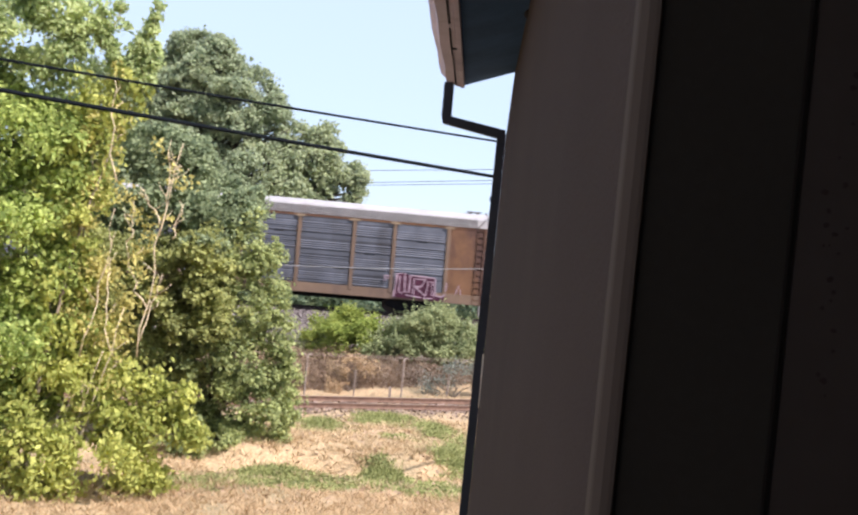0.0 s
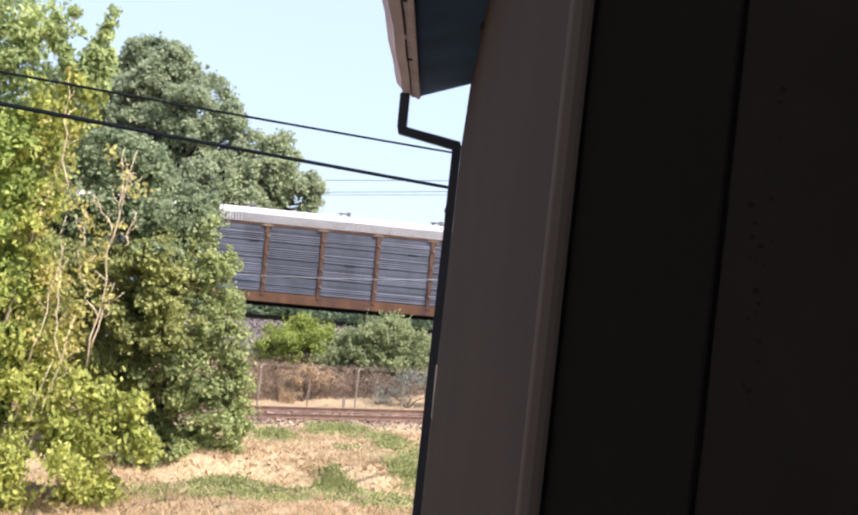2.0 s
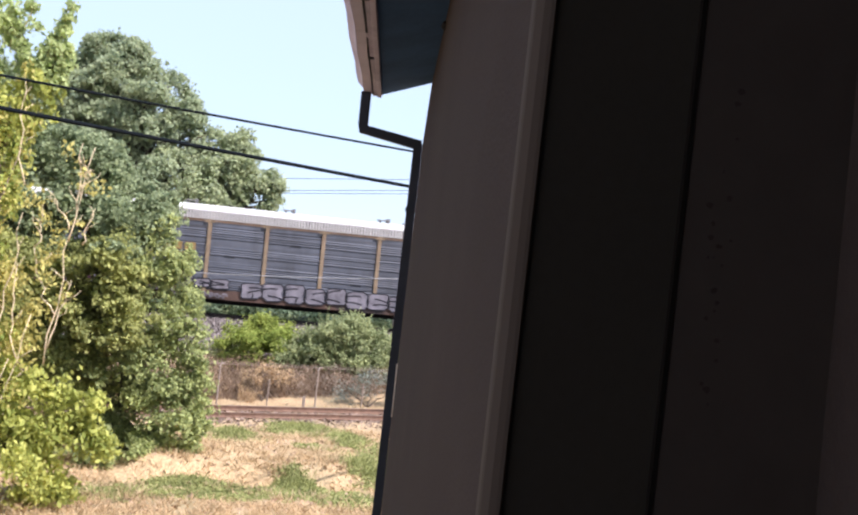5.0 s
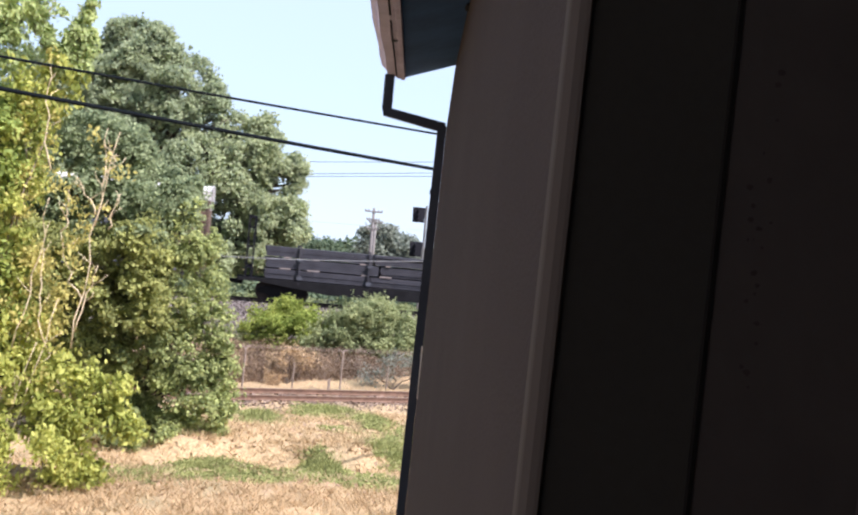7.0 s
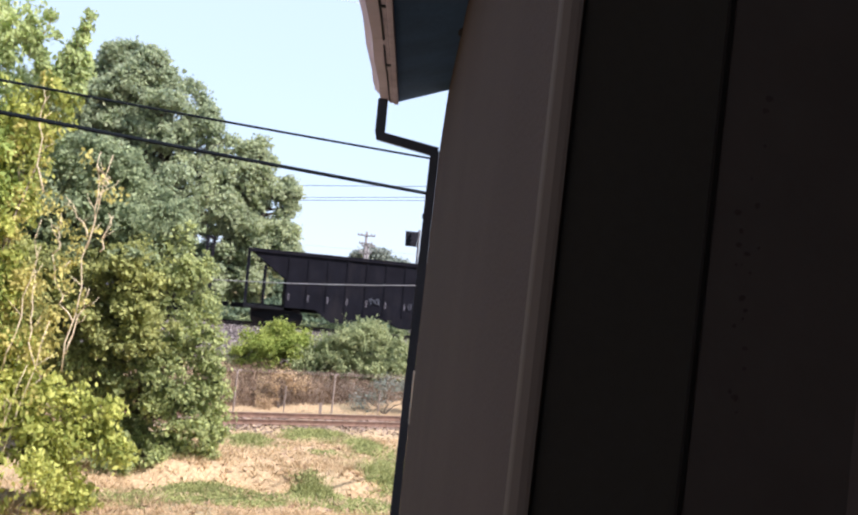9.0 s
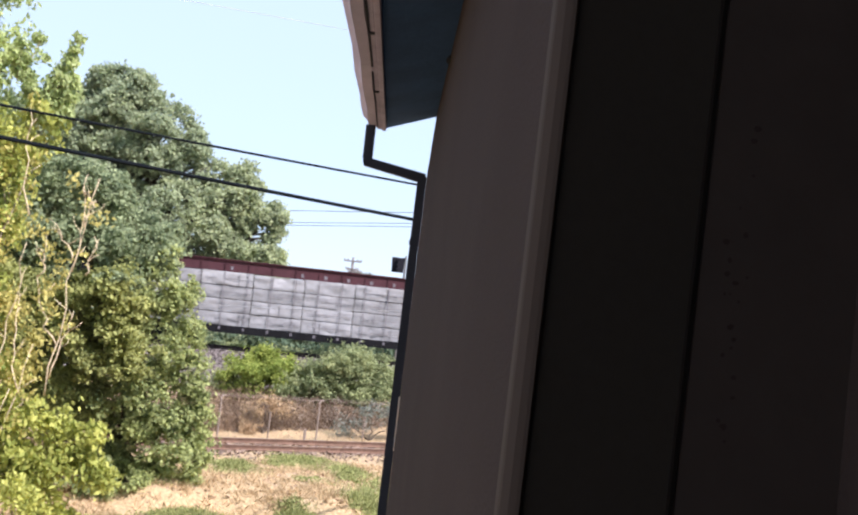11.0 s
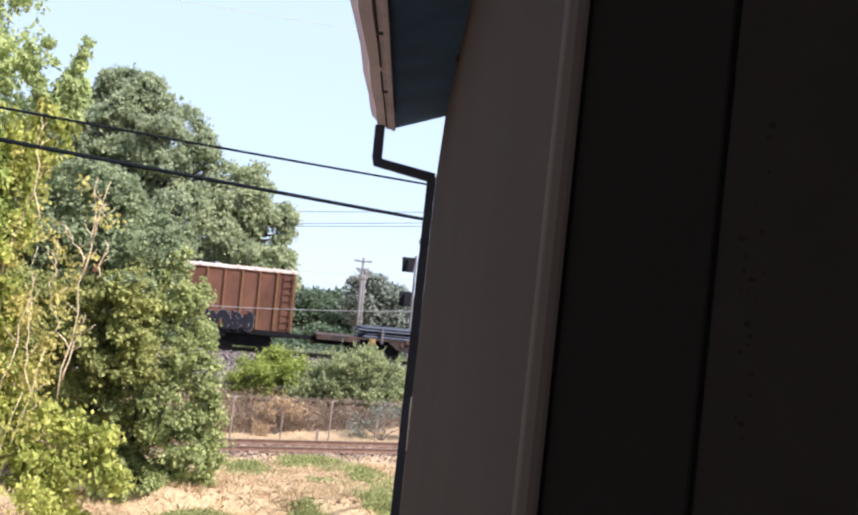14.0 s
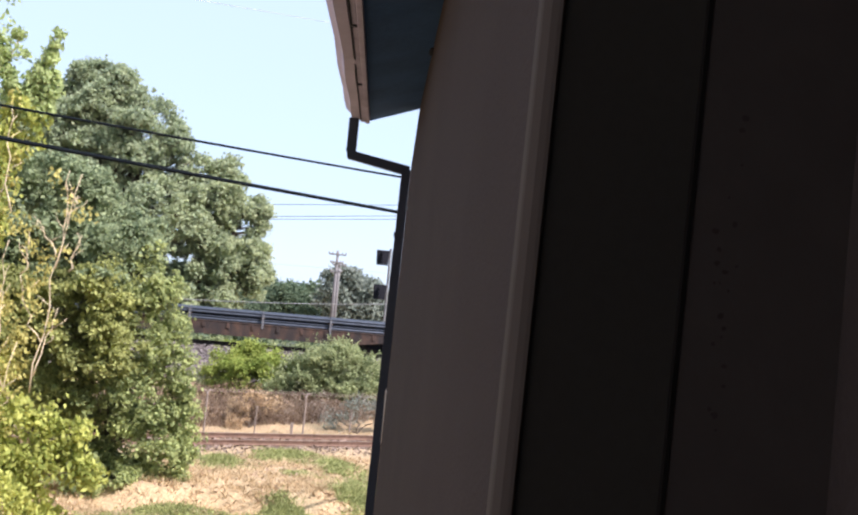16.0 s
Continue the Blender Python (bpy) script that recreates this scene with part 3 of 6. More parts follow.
    part("gable", bm, M["wall"], house)
    bm = bmesh.new()
    prism(bm, [(-0.2, 6.605), (-4.0, 7.9), (-7.8, 6.605)], -6, -5.8)
    part("gable", bm, M["wall"], house)
    # downspout: outlet, slanted offset to the wall, long run
    sp = part("downspout", boxes((S_END - 0.085, S_END - 0.015, 0.385, 0.448, 6.27, 6.494), bevel=0.008), M["spout"], house, "dark square downspout with an offset elbow")
    bm = bmesh.new()
    prism(bm, [(0.450, 6.285), (0.436, 6.228), (0.03, 6.150), (0.03, 6.212)], S_END - 0.088, S_END - 0.018)
    part("elbow", bm, M["spout"], sp)
    bm = bmesh.new()
    prism(bm, [(0.024, 6.19), (0.080, 6.19), (0.169, -0.2), (0.113, -0.2)], S_END - 0.09, S_END - 0.012)
    part("pipe_run", bm, M["spout"], sp)
    # the last stretch of wall swells out towards its foot
    bm = bmesh.new()
    s0, s1 = 0.95, S_END - 0.094
    q = [bm.verts.new(v) for v in ((s0, 0.0008, 6.59), (s1, 0.0016, 6.59), (s1, 0.0236, 6.188), (s1, 0.1126, -0.2), (s0, 0.0008, -0.2), (s1, 0.0004, 6.59), (s1, 0.0004, -0.2))]
    for f in ((0, 2, 1), (0, 4, 3, 2), (1, 2, 3, 6, 5), (4, 6, 3), (0, 1, 5), (0, 5, 6, 4)):
        bm.faces.new([q[i] for i in f])
    bmesh.ops.recalc_face_normals(bm, faces=bm.faces[:])
    part("stucco_patch", bm, M["wall"], house, "swollen stucco near the corner")
    for z in (2.4, 5.75):
        off = 0.0139 * (6.19 - z)
        part("strap", boxes((S_END - 0.097, S_END - 0.006, off, 0.086 + off, z, z + 0.03)), M["spout"], sp)
    # pale strip painted as daylight showing through the gap by the downspout
    part("strap", boxes((S_END - 0.125, S_END - 0.105, 0.036, 0.052, 4.43, 4.77)), M["gap_light"], sp, "pale strip painted as light through the gap beside the downspout")


make_house()


def wall_marks():
    """A mud nest under the eave and chips in the near casing's paint."""
    g = np.random.default_rng(17)
    nest = thing("mud_nest", "small brown mud nest under the eave", "nest", m=house.matrix_basis @ pose(5.3, 0.0, 6.555))
    bm = bmesh.new()
    bmesh.ops.create_icosphere(bm, subdivisions=3, radius=0.02)
    for v in bm.verts:
        v.co *= 1 + 0.7 * noise.noise(v.co * 40)
        v.co.x *= 1.5
    part("lump", bm, M["black"], nest, smooth=True)
    bm = bmesh.new()
    for i in range(22):
        y, z, r = 0.0395 + g.normal(0, 0.0028), 5.405 + g.normal(0, 0.035), g.uniform(0.0003, 0.0011)
        vs = [bm.verts.new((0.3596, y + r * 1.3 * g.uniform(0.6, 1.2) * math.cos(a), z + r * g.uniform(0.7, 1.5) * math.sin(a))) for a in np.linspace(0, 2 * math.pi, 8)[:-1]]
        bm.faces.new(vs)
    ob = part("chipped_paint", bm, M["chip"], house, "dark chipped spots")
    ob["kind"] = "stuff"


wall_marks()


# ---- trees ----
def limb(a, b, r0, r1, wob, g, steps=5):
    a, b = Vector(a), Vector(b)
    pts = []
    for i in range(steps + 1):
        t = i / steps
        p = a.lerp(b, t) + Vector((g.normal(0, wob), g.normal(0, wob), g.normal(0, wob * 0.5))) * math.sin(math.pi * t)
        pts.append(p)
    return pts, [r0 + (r1 - r0) * i / steps for i in range(steps + 1)]


def tree(label, base, blobs, material, leaf, per_m2, spread, leaves, seed, trunk_r=0.3, bark="bark", fork=0.35, name="tree", category="tree", aspect=0.6, hollow=0.4, droop=0.3, open_at=-0.45, f=2.2, split=12, leafy=None, core=0.78, reach=2.2):
    g = np.random.default_rng(seed)
    t = thing(name, label, category)
    t.location = base
    base = Vector(base)
    rel = [(cx - base.x, cy - base.y, cz - base.z, rx, ry, rz, d) for cx, cy, cz, rx, ry, rz, d in blobs]
    top = max(rel, key=lambda b: b[2])
    crown_mid = Vector((sum(b[0] for b in rel) / len(rel), sum(b[1] for b in rel) / len(rel), 0))
    h = top[2]
    neck = Vector((crown_mid.x * 0.3, crown_mid.y * 0.3, h * fork))
    bm = bmesh.new()
    p, r = limb((0, 0, -0.25), neck, trunk_r * 1.25, trunk_r * 0.8, trunk_r * 0.3, g)
    tube(bm, p, r, 9)
    p, r = limb(neck, (top[0], top[1], top[2]), trunk_r * 0.8, trunk_r * 0.12, trunk_r, g)
    tube(bm, p, r, 8)
    part("trunk", bm, M[bark], t, smooth=True)
    for b in rel:
        if b is top:
            continue
        tip = Vector(b[:3])
        k = min(1.0, max(0.15, 0.25 + 0.5 * tip.z / h))
        start = Vector((tip.x * 0.8, tip.y * 0.8, -0.2)) if tip.z < 1.3 else Vector((0, 0, 0)).lerp(neck, min(1, k * 1.2)) if tip.z < neck.z * 1.4 else neck.lerp(Vector(top[:3]), max(0, (tip.z - neck.z) / (h - neck.z + 0.01)) * 0.5)
        bm = bmesh.new()
        p, r = limb(start, tip, trunk_r * 0.4, trunk_r * 0.06, b[3] * 0.12, g)
        tube(bm, p, r, 6)
        for _ in range(5):
            q = Vector((g.normal(), g.normal(), g.normal())).normalized()
            e = tip + Vector((q.x * b[3], q.y * b[4], q.z * b[5])) * 0.8
            s0 = p[3].lerp(p[4], g.uniform())
            pp, r2 = limb(s0, e, trunk_r * 0.12, trunk_r * 0.02, b[3] * 0.08, g, 4)
            tube(bm, pp, r2, 5)
        part("limb", bm, M[bark], t, smooth=True)
    rel = [(cx - base.x, cy - base.y, cz - base.z, rx, ry, rz, d) for cx, cy, cz, rx, ry, rz, d in leafy or blobs]
    c, way = clumps(rel, per_m2, spread, leaves, seed, hollow, open_at, f, droop, reach, split=split, core=core)
    cards("crown", c, leaf, 0.9, M[material], t, aspect=aspect, seed=seed, droop=droop, face=way)
    return t


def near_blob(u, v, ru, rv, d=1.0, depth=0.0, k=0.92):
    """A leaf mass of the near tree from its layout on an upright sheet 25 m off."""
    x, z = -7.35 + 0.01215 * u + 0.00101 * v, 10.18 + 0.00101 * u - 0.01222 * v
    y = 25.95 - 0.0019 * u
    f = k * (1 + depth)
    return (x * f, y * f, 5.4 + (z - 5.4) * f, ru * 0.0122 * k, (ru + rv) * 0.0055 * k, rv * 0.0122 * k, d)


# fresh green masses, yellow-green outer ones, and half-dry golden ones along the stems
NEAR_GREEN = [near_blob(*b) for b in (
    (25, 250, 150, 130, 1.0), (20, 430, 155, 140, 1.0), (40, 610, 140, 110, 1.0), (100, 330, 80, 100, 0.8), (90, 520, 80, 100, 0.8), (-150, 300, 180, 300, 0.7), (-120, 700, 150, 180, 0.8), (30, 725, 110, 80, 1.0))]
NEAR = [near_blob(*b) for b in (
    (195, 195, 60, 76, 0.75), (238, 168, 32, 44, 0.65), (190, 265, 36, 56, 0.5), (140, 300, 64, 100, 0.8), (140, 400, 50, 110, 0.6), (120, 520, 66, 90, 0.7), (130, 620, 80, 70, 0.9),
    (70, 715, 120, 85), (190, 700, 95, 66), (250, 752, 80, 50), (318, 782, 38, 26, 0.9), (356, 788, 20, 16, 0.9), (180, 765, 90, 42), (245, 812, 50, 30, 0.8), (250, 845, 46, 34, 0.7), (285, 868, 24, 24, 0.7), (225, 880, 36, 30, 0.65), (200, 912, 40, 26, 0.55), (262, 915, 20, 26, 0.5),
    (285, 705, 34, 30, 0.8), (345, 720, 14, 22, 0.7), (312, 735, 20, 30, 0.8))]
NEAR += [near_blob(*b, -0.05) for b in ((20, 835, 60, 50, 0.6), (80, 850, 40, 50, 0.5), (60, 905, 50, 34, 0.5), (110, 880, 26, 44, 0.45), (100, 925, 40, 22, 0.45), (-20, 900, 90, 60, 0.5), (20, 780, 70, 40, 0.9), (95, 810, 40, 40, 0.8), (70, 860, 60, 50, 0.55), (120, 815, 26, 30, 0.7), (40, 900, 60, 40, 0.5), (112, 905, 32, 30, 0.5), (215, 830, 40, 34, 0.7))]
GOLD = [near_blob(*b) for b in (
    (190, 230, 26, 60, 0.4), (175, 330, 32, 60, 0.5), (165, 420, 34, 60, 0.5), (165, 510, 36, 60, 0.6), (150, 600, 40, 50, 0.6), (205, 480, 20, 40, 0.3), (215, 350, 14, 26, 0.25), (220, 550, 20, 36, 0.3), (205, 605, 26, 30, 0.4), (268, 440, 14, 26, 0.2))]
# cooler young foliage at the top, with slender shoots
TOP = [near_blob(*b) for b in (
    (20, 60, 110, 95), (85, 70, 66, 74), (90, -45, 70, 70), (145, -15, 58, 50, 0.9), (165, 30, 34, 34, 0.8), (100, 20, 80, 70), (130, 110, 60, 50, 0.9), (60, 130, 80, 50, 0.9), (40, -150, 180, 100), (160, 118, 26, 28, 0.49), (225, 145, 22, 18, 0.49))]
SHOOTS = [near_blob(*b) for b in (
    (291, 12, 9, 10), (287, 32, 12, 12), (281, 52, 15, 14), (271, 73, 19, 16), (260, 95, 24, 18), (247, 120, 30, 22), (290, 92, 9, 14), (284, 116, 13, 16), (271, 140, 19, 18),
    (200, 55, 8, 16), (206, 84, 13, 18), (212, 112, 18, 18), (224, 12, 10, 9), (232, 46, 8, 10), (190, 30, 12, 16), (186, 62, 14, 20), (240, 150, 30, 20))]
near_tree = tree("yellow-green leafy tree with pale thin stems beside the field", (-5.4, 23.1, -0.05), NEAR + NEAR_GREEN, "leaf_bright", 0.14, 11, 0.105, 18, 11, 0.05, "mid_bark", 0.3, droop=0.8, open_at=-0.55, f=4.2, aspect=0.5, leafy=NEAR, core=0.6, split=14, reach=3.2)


def on_tree(blobs):
    o = near_tree.location
    return [(x - o.x, y - o.y, z - o.z, rx, ry, rz, d) for x, y, z, rx, ry, rz, d in blobs]


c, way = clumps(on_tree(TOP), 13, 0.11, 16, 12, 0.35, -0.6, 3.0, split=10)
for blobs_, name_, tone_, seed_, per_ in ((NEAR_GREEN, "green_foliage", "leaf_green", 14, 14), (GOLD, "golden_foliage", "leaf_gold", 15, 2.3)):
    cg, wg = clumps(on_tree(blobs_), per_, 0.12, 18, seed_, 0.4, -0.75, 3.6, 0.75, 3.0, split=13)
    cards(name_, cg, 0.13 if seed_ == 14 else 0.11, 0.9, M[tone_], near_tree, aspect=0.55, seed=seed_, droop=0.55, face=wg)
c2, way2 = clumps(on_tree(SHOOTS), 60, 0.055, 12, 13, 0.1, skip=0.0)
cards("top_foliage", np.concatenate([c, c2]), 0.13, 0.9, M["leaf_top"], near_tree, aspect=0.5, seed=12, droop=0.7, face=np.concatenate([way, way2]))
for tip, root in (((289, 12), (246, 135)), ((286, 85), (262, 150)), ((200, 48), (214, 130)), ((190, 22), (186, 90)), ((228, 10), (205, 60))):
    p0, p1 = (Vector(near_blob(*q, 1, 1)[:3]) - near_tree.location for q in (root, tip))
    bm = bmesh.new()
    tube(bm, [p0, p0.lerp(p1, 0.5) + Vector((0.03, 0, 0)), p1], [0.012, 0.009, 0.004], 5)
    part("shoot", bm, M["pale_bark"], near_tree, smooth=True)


def make_stems():
    """Pale bare stems and golden half-dry shoots on the near tree's sunny side."""
    g = np.random.default_rng(5)
    ends = [((150, 650), (190, 520), (215, 380)), ((255, 650), (290, 440), (338, 262)), ((292, 430), (312, 330), (318, 255)), ((318, 435), (325, 410), (334, 366)),
            ((296, 410), (275, 370), (262, 345)), ((312, 335), (330, 318), (336, 300)), ((120, 880), (180, 720), (230, 560)), ((100, 890), (140, 780), (190, 640)), ((268, 560), (240, 500), (235, 440)),
            ((200, 640), (188, 560), (205, 470)), ((210, 330), (206, 230), (214, 140)), ((258, 620), (285, 540), (302, 500)), ((240, 440), (246, 400), (243, 390))]
    gold = []
    for (a, b, c) in ends:
        pts = []
        for i in range(9):
            t = i / 8
            u = (1 - t) ** 2 * a[0] + 2 * t * (1 - t) * b[0] + t * t * c[0] + g.normal(0, 3.5)
            v = (1 - t) ** 2 * a[1] + 2 * t * (1 - t) * b[1] + t * t * c[1]
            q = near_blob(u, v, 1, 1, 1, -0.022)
            pts.append(Vector(q[:3]) - near_tree.location)
            if t > 0.1:
                if g.uniform() < (0.30 if b[0] < 215 else 0.13):
                    hub = np.array(pts[-1]) + g.normal(0, 0.13, 3)
                    for _ in range(22):
                        gold.append(hub + np.clip(g.normal(0, 0.11, 3), -0.2, 0.2))
        bm = bmesh.new()
        tube(bm, pts, [0.0170 - 0.0012 * i for i in range(9)], 6)
        for i in (3, 5, 6):
            q = pts[i] + Vector((g.uniform(-0.3, 0.3), g.uniform(-0.1, 0.1), g.uniform(0.15, 0.42)))
            tube(bm, [pts[i], pts[i].lerp(q, 0.5) + Vector((g.normal(0, 0.03), 0, 0)), q], [0.009, 0.007, 0.004], 5)
        part("stem", bm, M["pale_bark"], near_tree, "pale bare stem", smooth=True)
    cards("golden_leaves", np.array(gold), 0.11, 0.6, M["leaf_gold"], near_tree, seed=9, droop=0.5)


make_stems()


def mid_blob(u, v, ru, rv, d=1.0, k=0.90):
    x, z = -9.17 + 0.0152 * u + 0.00126 * v, 11.35 + 0.0013 * u - 0.0152 * v
    y = 31.9 - 0.0013 * u
    return (x * k, y * k, 5.4 + (z - 5.4) * k, ru * 0.0152 * k, (ru + rv) * 0.0072 * k, rv * 0.0152 * k, d)


WARM = [mid_blob(*b) for b in (
    (300, 505, 88, 62), (215, 500, 85, 80), (150, 510, 90, 110), (285, 560, 100, 70), (365, 520, 46, 40, 0.9), (335, 455, 50, 40, 0.8), (390, 490, 44, 44, 0.9), (395, 550, 50, 44, 0.9))]
WARM += [mid_blob(*b, k=0.87) for b in ((340, 470, 50, 45, 0.9), (390, 455, 44, 40, 0.9), (330, 540, 55, 50, 0.9), (395, 520, 50, 50, 0.9), (350, 600, 55, 45, 0.9), (410, 585, 45, 45, 0.9))]
MID = [mid_blob(*b, k=0.87) for b in ((365, 795, 60, 34, 0.8), (412, 800, 30, 18, 0.6), (330, 810, 44, 30, 0.8))]
MID += [mid_blob(*b, k=0.885) for b in ((385, 650, 60, 42, 0.9), (320, 665, 55, 42, 0.9))]
MID += [mid_blob(*b) for b in (
    (455, 440, 48, 70), (487, 490, 34, 55), (437, 530, 88, 85), (445, 635, 90, 80),
    (470, 725, 72, 62), (505, 765, 32, 40), (480, 560, 36, 50, 0.8), (492, 450, 28, 42, 0.9), (520, 690, 30, 40, 0.8), (505, 600, 36, 40, 0.8), (508, 795, 22, 24, 0.8), (530, 655, 18, 30, 0.7), (528, 745, 20, 30, 0.8), (515, 815, 16, 16, 0.7), (478, 800, 20, 18, 0.7))]
# upper masses, whose leaf colour is darkened to stand for shade
UPPER = [mid_blob(*b) for b in ((400, 425, 78, 90), (440, 390, 36, 48), (440, 400, 30, 36, 0.8))]
UPPER += [mid_blob(*b, k=0.94) for b in (
    (395, 345, 60, 60, 1.0), (450, 372, 40, 36, 1.0), (365, 365, 70, 50, 1.0), (240, 390, 80, 60, 1.0), (330, 330, 80, 80, 1.0), (250, 330, 80, 90, 1.0), (170, 350, 80, 90, 1.0), (300, 410, 90, 60, 1.0), (210, 420, 80, 70, 1.0), (415, 395, 60, 60, 1.0), (345, 280, 50, 44, 0.8), (280, 270, 50, 50, 0.8))]
MID += [mid_blob(*b, k=0.93) for b in (
    (360, 710, 100, 85, 1.0), (300, 620, 110, 90, 1.0), (190, 600, 90, 90, 1.0), (390, 775, 70, 50, 1.0), (250, 720, 80, 90, 1.0), (340, 795, 110, 34, 0.8), (385, 690, 44, 70, 0.9), (300, 650, 60, 60, 0.9), (270, 600, 60, 50, 0.9))]
MID += [mid_blob(*b, k=0.912) for b in ((380, 640, 50, 44, 0.9), (375, 765, 44, 40, 0.9), (320, 700, 50, 50, 0.8))]
MID += [mid_blob(*b) for b in ((400, 790, 80, 34, 0.9), (300, 800, 90, 30, 0.9), (460, 790, 50, 30, 0.8))]
mid_tree = tree("dense mid-green tree with foliage to the ground before the tracks", (-2.05, 29.3, -0.1), MID + WARM + UPPER, "leaf_mid", 0.105, 13, 0.09, 22, 21, 0.08, "bark", 0.3, hollow=0.45, open_at=-0.5, f=2.6, droop=0.3, leafy=MID, core=0.66, split=15)
o_ = mid_tree.location
cg, wg = clumps([(x - o_.x, y - o_.y, z - o_.z, rx, ry, rz, d) for x, y, z, rx, ry, rz, d in UPPER], 13, 0.09, 22, 22, 0.45, -0.6, 2.6, 0.3, split=15, core=0.78)
cw, ww = clumps([(x - o_.x, y - o_.y, z - o_.z, rx, ry, rz, d) for x, y, z, rx, ry, rz, d in WARM], 12, 0.09, 22, 23, 0.45, -0.6, 2.6, 0.35, split=15, core=0.7)
cards("warm_foliage", cw, 0.11, 0.9, M["leaf_warm"], mid_tree, seed=24, droop=0.35, face=ww)
cards("upper_foliage", cg, 0.115, 0.9, M["leaf_shade"], mid_tree, seed=22, droop=0.3, face=wg)


def back_blob(u, v, ru, rv, d=1.0, k=0.95):
    x, z = -21.27 + 0.0353 * u + 0.0029 * v, 19.17 + 0.0030 * u - 0.0353 * v
    y = 74.9 - 0.0042 * u
    return (x, y, z, ru * 0.0353 * k, (ru + rv) * 0.016 * k, rv * 0.0353 * k, d)


BACK = [back_blob(*b) for b in (
    (368, 128, 74, 68), (300, 170, 70, 75), (432, 190, 80, 80), (485, 240, 52, 55), (562, 292, 64, 56), (614, 326, 46, 40), (500, 340, 95, 85),
    (390, 320, 110, 110), (290, 320, 95, 110), (585, 400, 70, 65), (535, 470, 85, 75), (645, 435, 20, 55, 0.8), (430, 460, 110, 100), (620, 395, 40, 40, 0.8), (500, 560, 110, 60), (330, 225, 80, 70), (250, 230, 70, 90), (190, 190, 80, 100), (130, 270, 90, 110), (200, 330, 90, 100), (345, 78, 30, 22, 0.8), (405, 92, 28, 24, 0.8), (448, 130, 26, 26, 0.8), (505, 195, 26, 22, 0.8), (600, 240, 24, 20, 0.7), (545, 245, 26, 20, 0.7), (644, 312, 18, 22, 0.7), (650, 350, 16, 20, 0.7))]
g_ = np.random.default_rng(35)
for _ in range(60):
    b_ = BACK[int(g_.integers(0, 17))]
    an = g_.uniform(-0.3, 3.4)
    r_ = g_.uniform(0.28, 0.6)
    BACK.append((b_[0] + b_[3] * math.cos(an) * 0.92, b_[1] + g_.uniform(-0.5, 0.5) * b_[4], b_[2] + b_[5] * math.sin(an) * 0.95, r_ * 1.2, r_, r_ * 0.8, 0.49))
# sunlight put into leaf colour: the sunlit side and foot are warmer, lighter green
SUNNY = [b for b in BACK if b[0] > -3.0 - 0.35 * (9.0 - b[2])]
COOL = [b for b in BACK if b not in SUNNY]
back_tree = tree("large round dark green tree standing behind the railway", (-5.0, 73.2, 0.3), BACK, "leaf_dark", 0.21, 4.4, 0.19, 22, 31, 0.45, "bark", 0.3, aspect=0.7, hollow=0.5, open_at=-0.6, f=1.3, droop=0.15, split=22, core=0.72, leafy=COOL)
o_ = back_tree.location
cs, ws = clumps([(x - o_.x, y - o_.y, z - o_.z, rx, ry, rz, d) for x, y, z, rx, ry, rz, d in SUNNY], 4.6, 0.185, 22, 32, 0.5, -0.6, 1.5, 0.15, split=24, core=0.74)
cards("sunlit_foliage", cs, 0.21, 0.9, M["leaf_sunlit"], back_tree, aspect=0.7, seed=32, droop=0.15, face=ws)

tree("dense green tree in the distance behind the tracks", (8.3, 110, 0.5), [(7.4, 110, 3.6, 1.7, 1.7, 2.2, 1), (8.8, 110, 3.0, 2.0, 1.9, 1.7, 1), (6.0, 110, 2.4, 1.6, 1.6, 1.7, 1), (10.3, 110, 2.8, 1.9, 1.8, 1.7, 1), (9.0, 109, 1.8, 2.5, 2, 1.3, 1), (4.2, 111, 1.9, 1.8, 1.6, 1.6, 1)], "leaf_far", 0.30, 6, 0.3, 22, 41, 0.25)
tree("pale grey-green open tree in the distance behind a pole", (12.8, 104.5, 0.5), [(12.5, 104.5, 6.0, 2.2, 1.8, 1.5, 1), (11.3, 104.5, 4.6, 1.5, 1.6, 1.5, 0.9), (14.2, 104.5, 5.0, 1.7, 1.6, 1.6, 1), (12.8, 104.5, 3.4, 2.6, 2.0, 1.6, 0.8), (15.8, 104.5, 3.4, 1.8, 1.8, 1.8, 0.9), (14.5, 104, 1.8, 2.4, 1.6, 1.2, 0.8)], "leaf_far2", 0.32, 5, 0.34, 20, 43, 0.22)


def far_woods():
    g = np.random.default_rng(51)
    blobs = []
    for i in range(70):
        x = -95 + i * 3.4 + g.uniform(-1, 1)
        r = g.uniform(2.4, 3.2)
        blobs.append((x, 150 + g.uniform(-6, 6), g.uniform(2.6, 3.3), r * 1.2, r, r * g.uniform(0.9, 1.1), 1))
    c, way = clumps(blobs, 2.0, 0.55, 16, 52)
    ob = cards("far_woods", c, 0.6, 0.6, M["leaf_far"], seed=53, face=way)
    tagged(ob, "low dark green line of distant trees", "trees", kind="stuff")


far_woods()


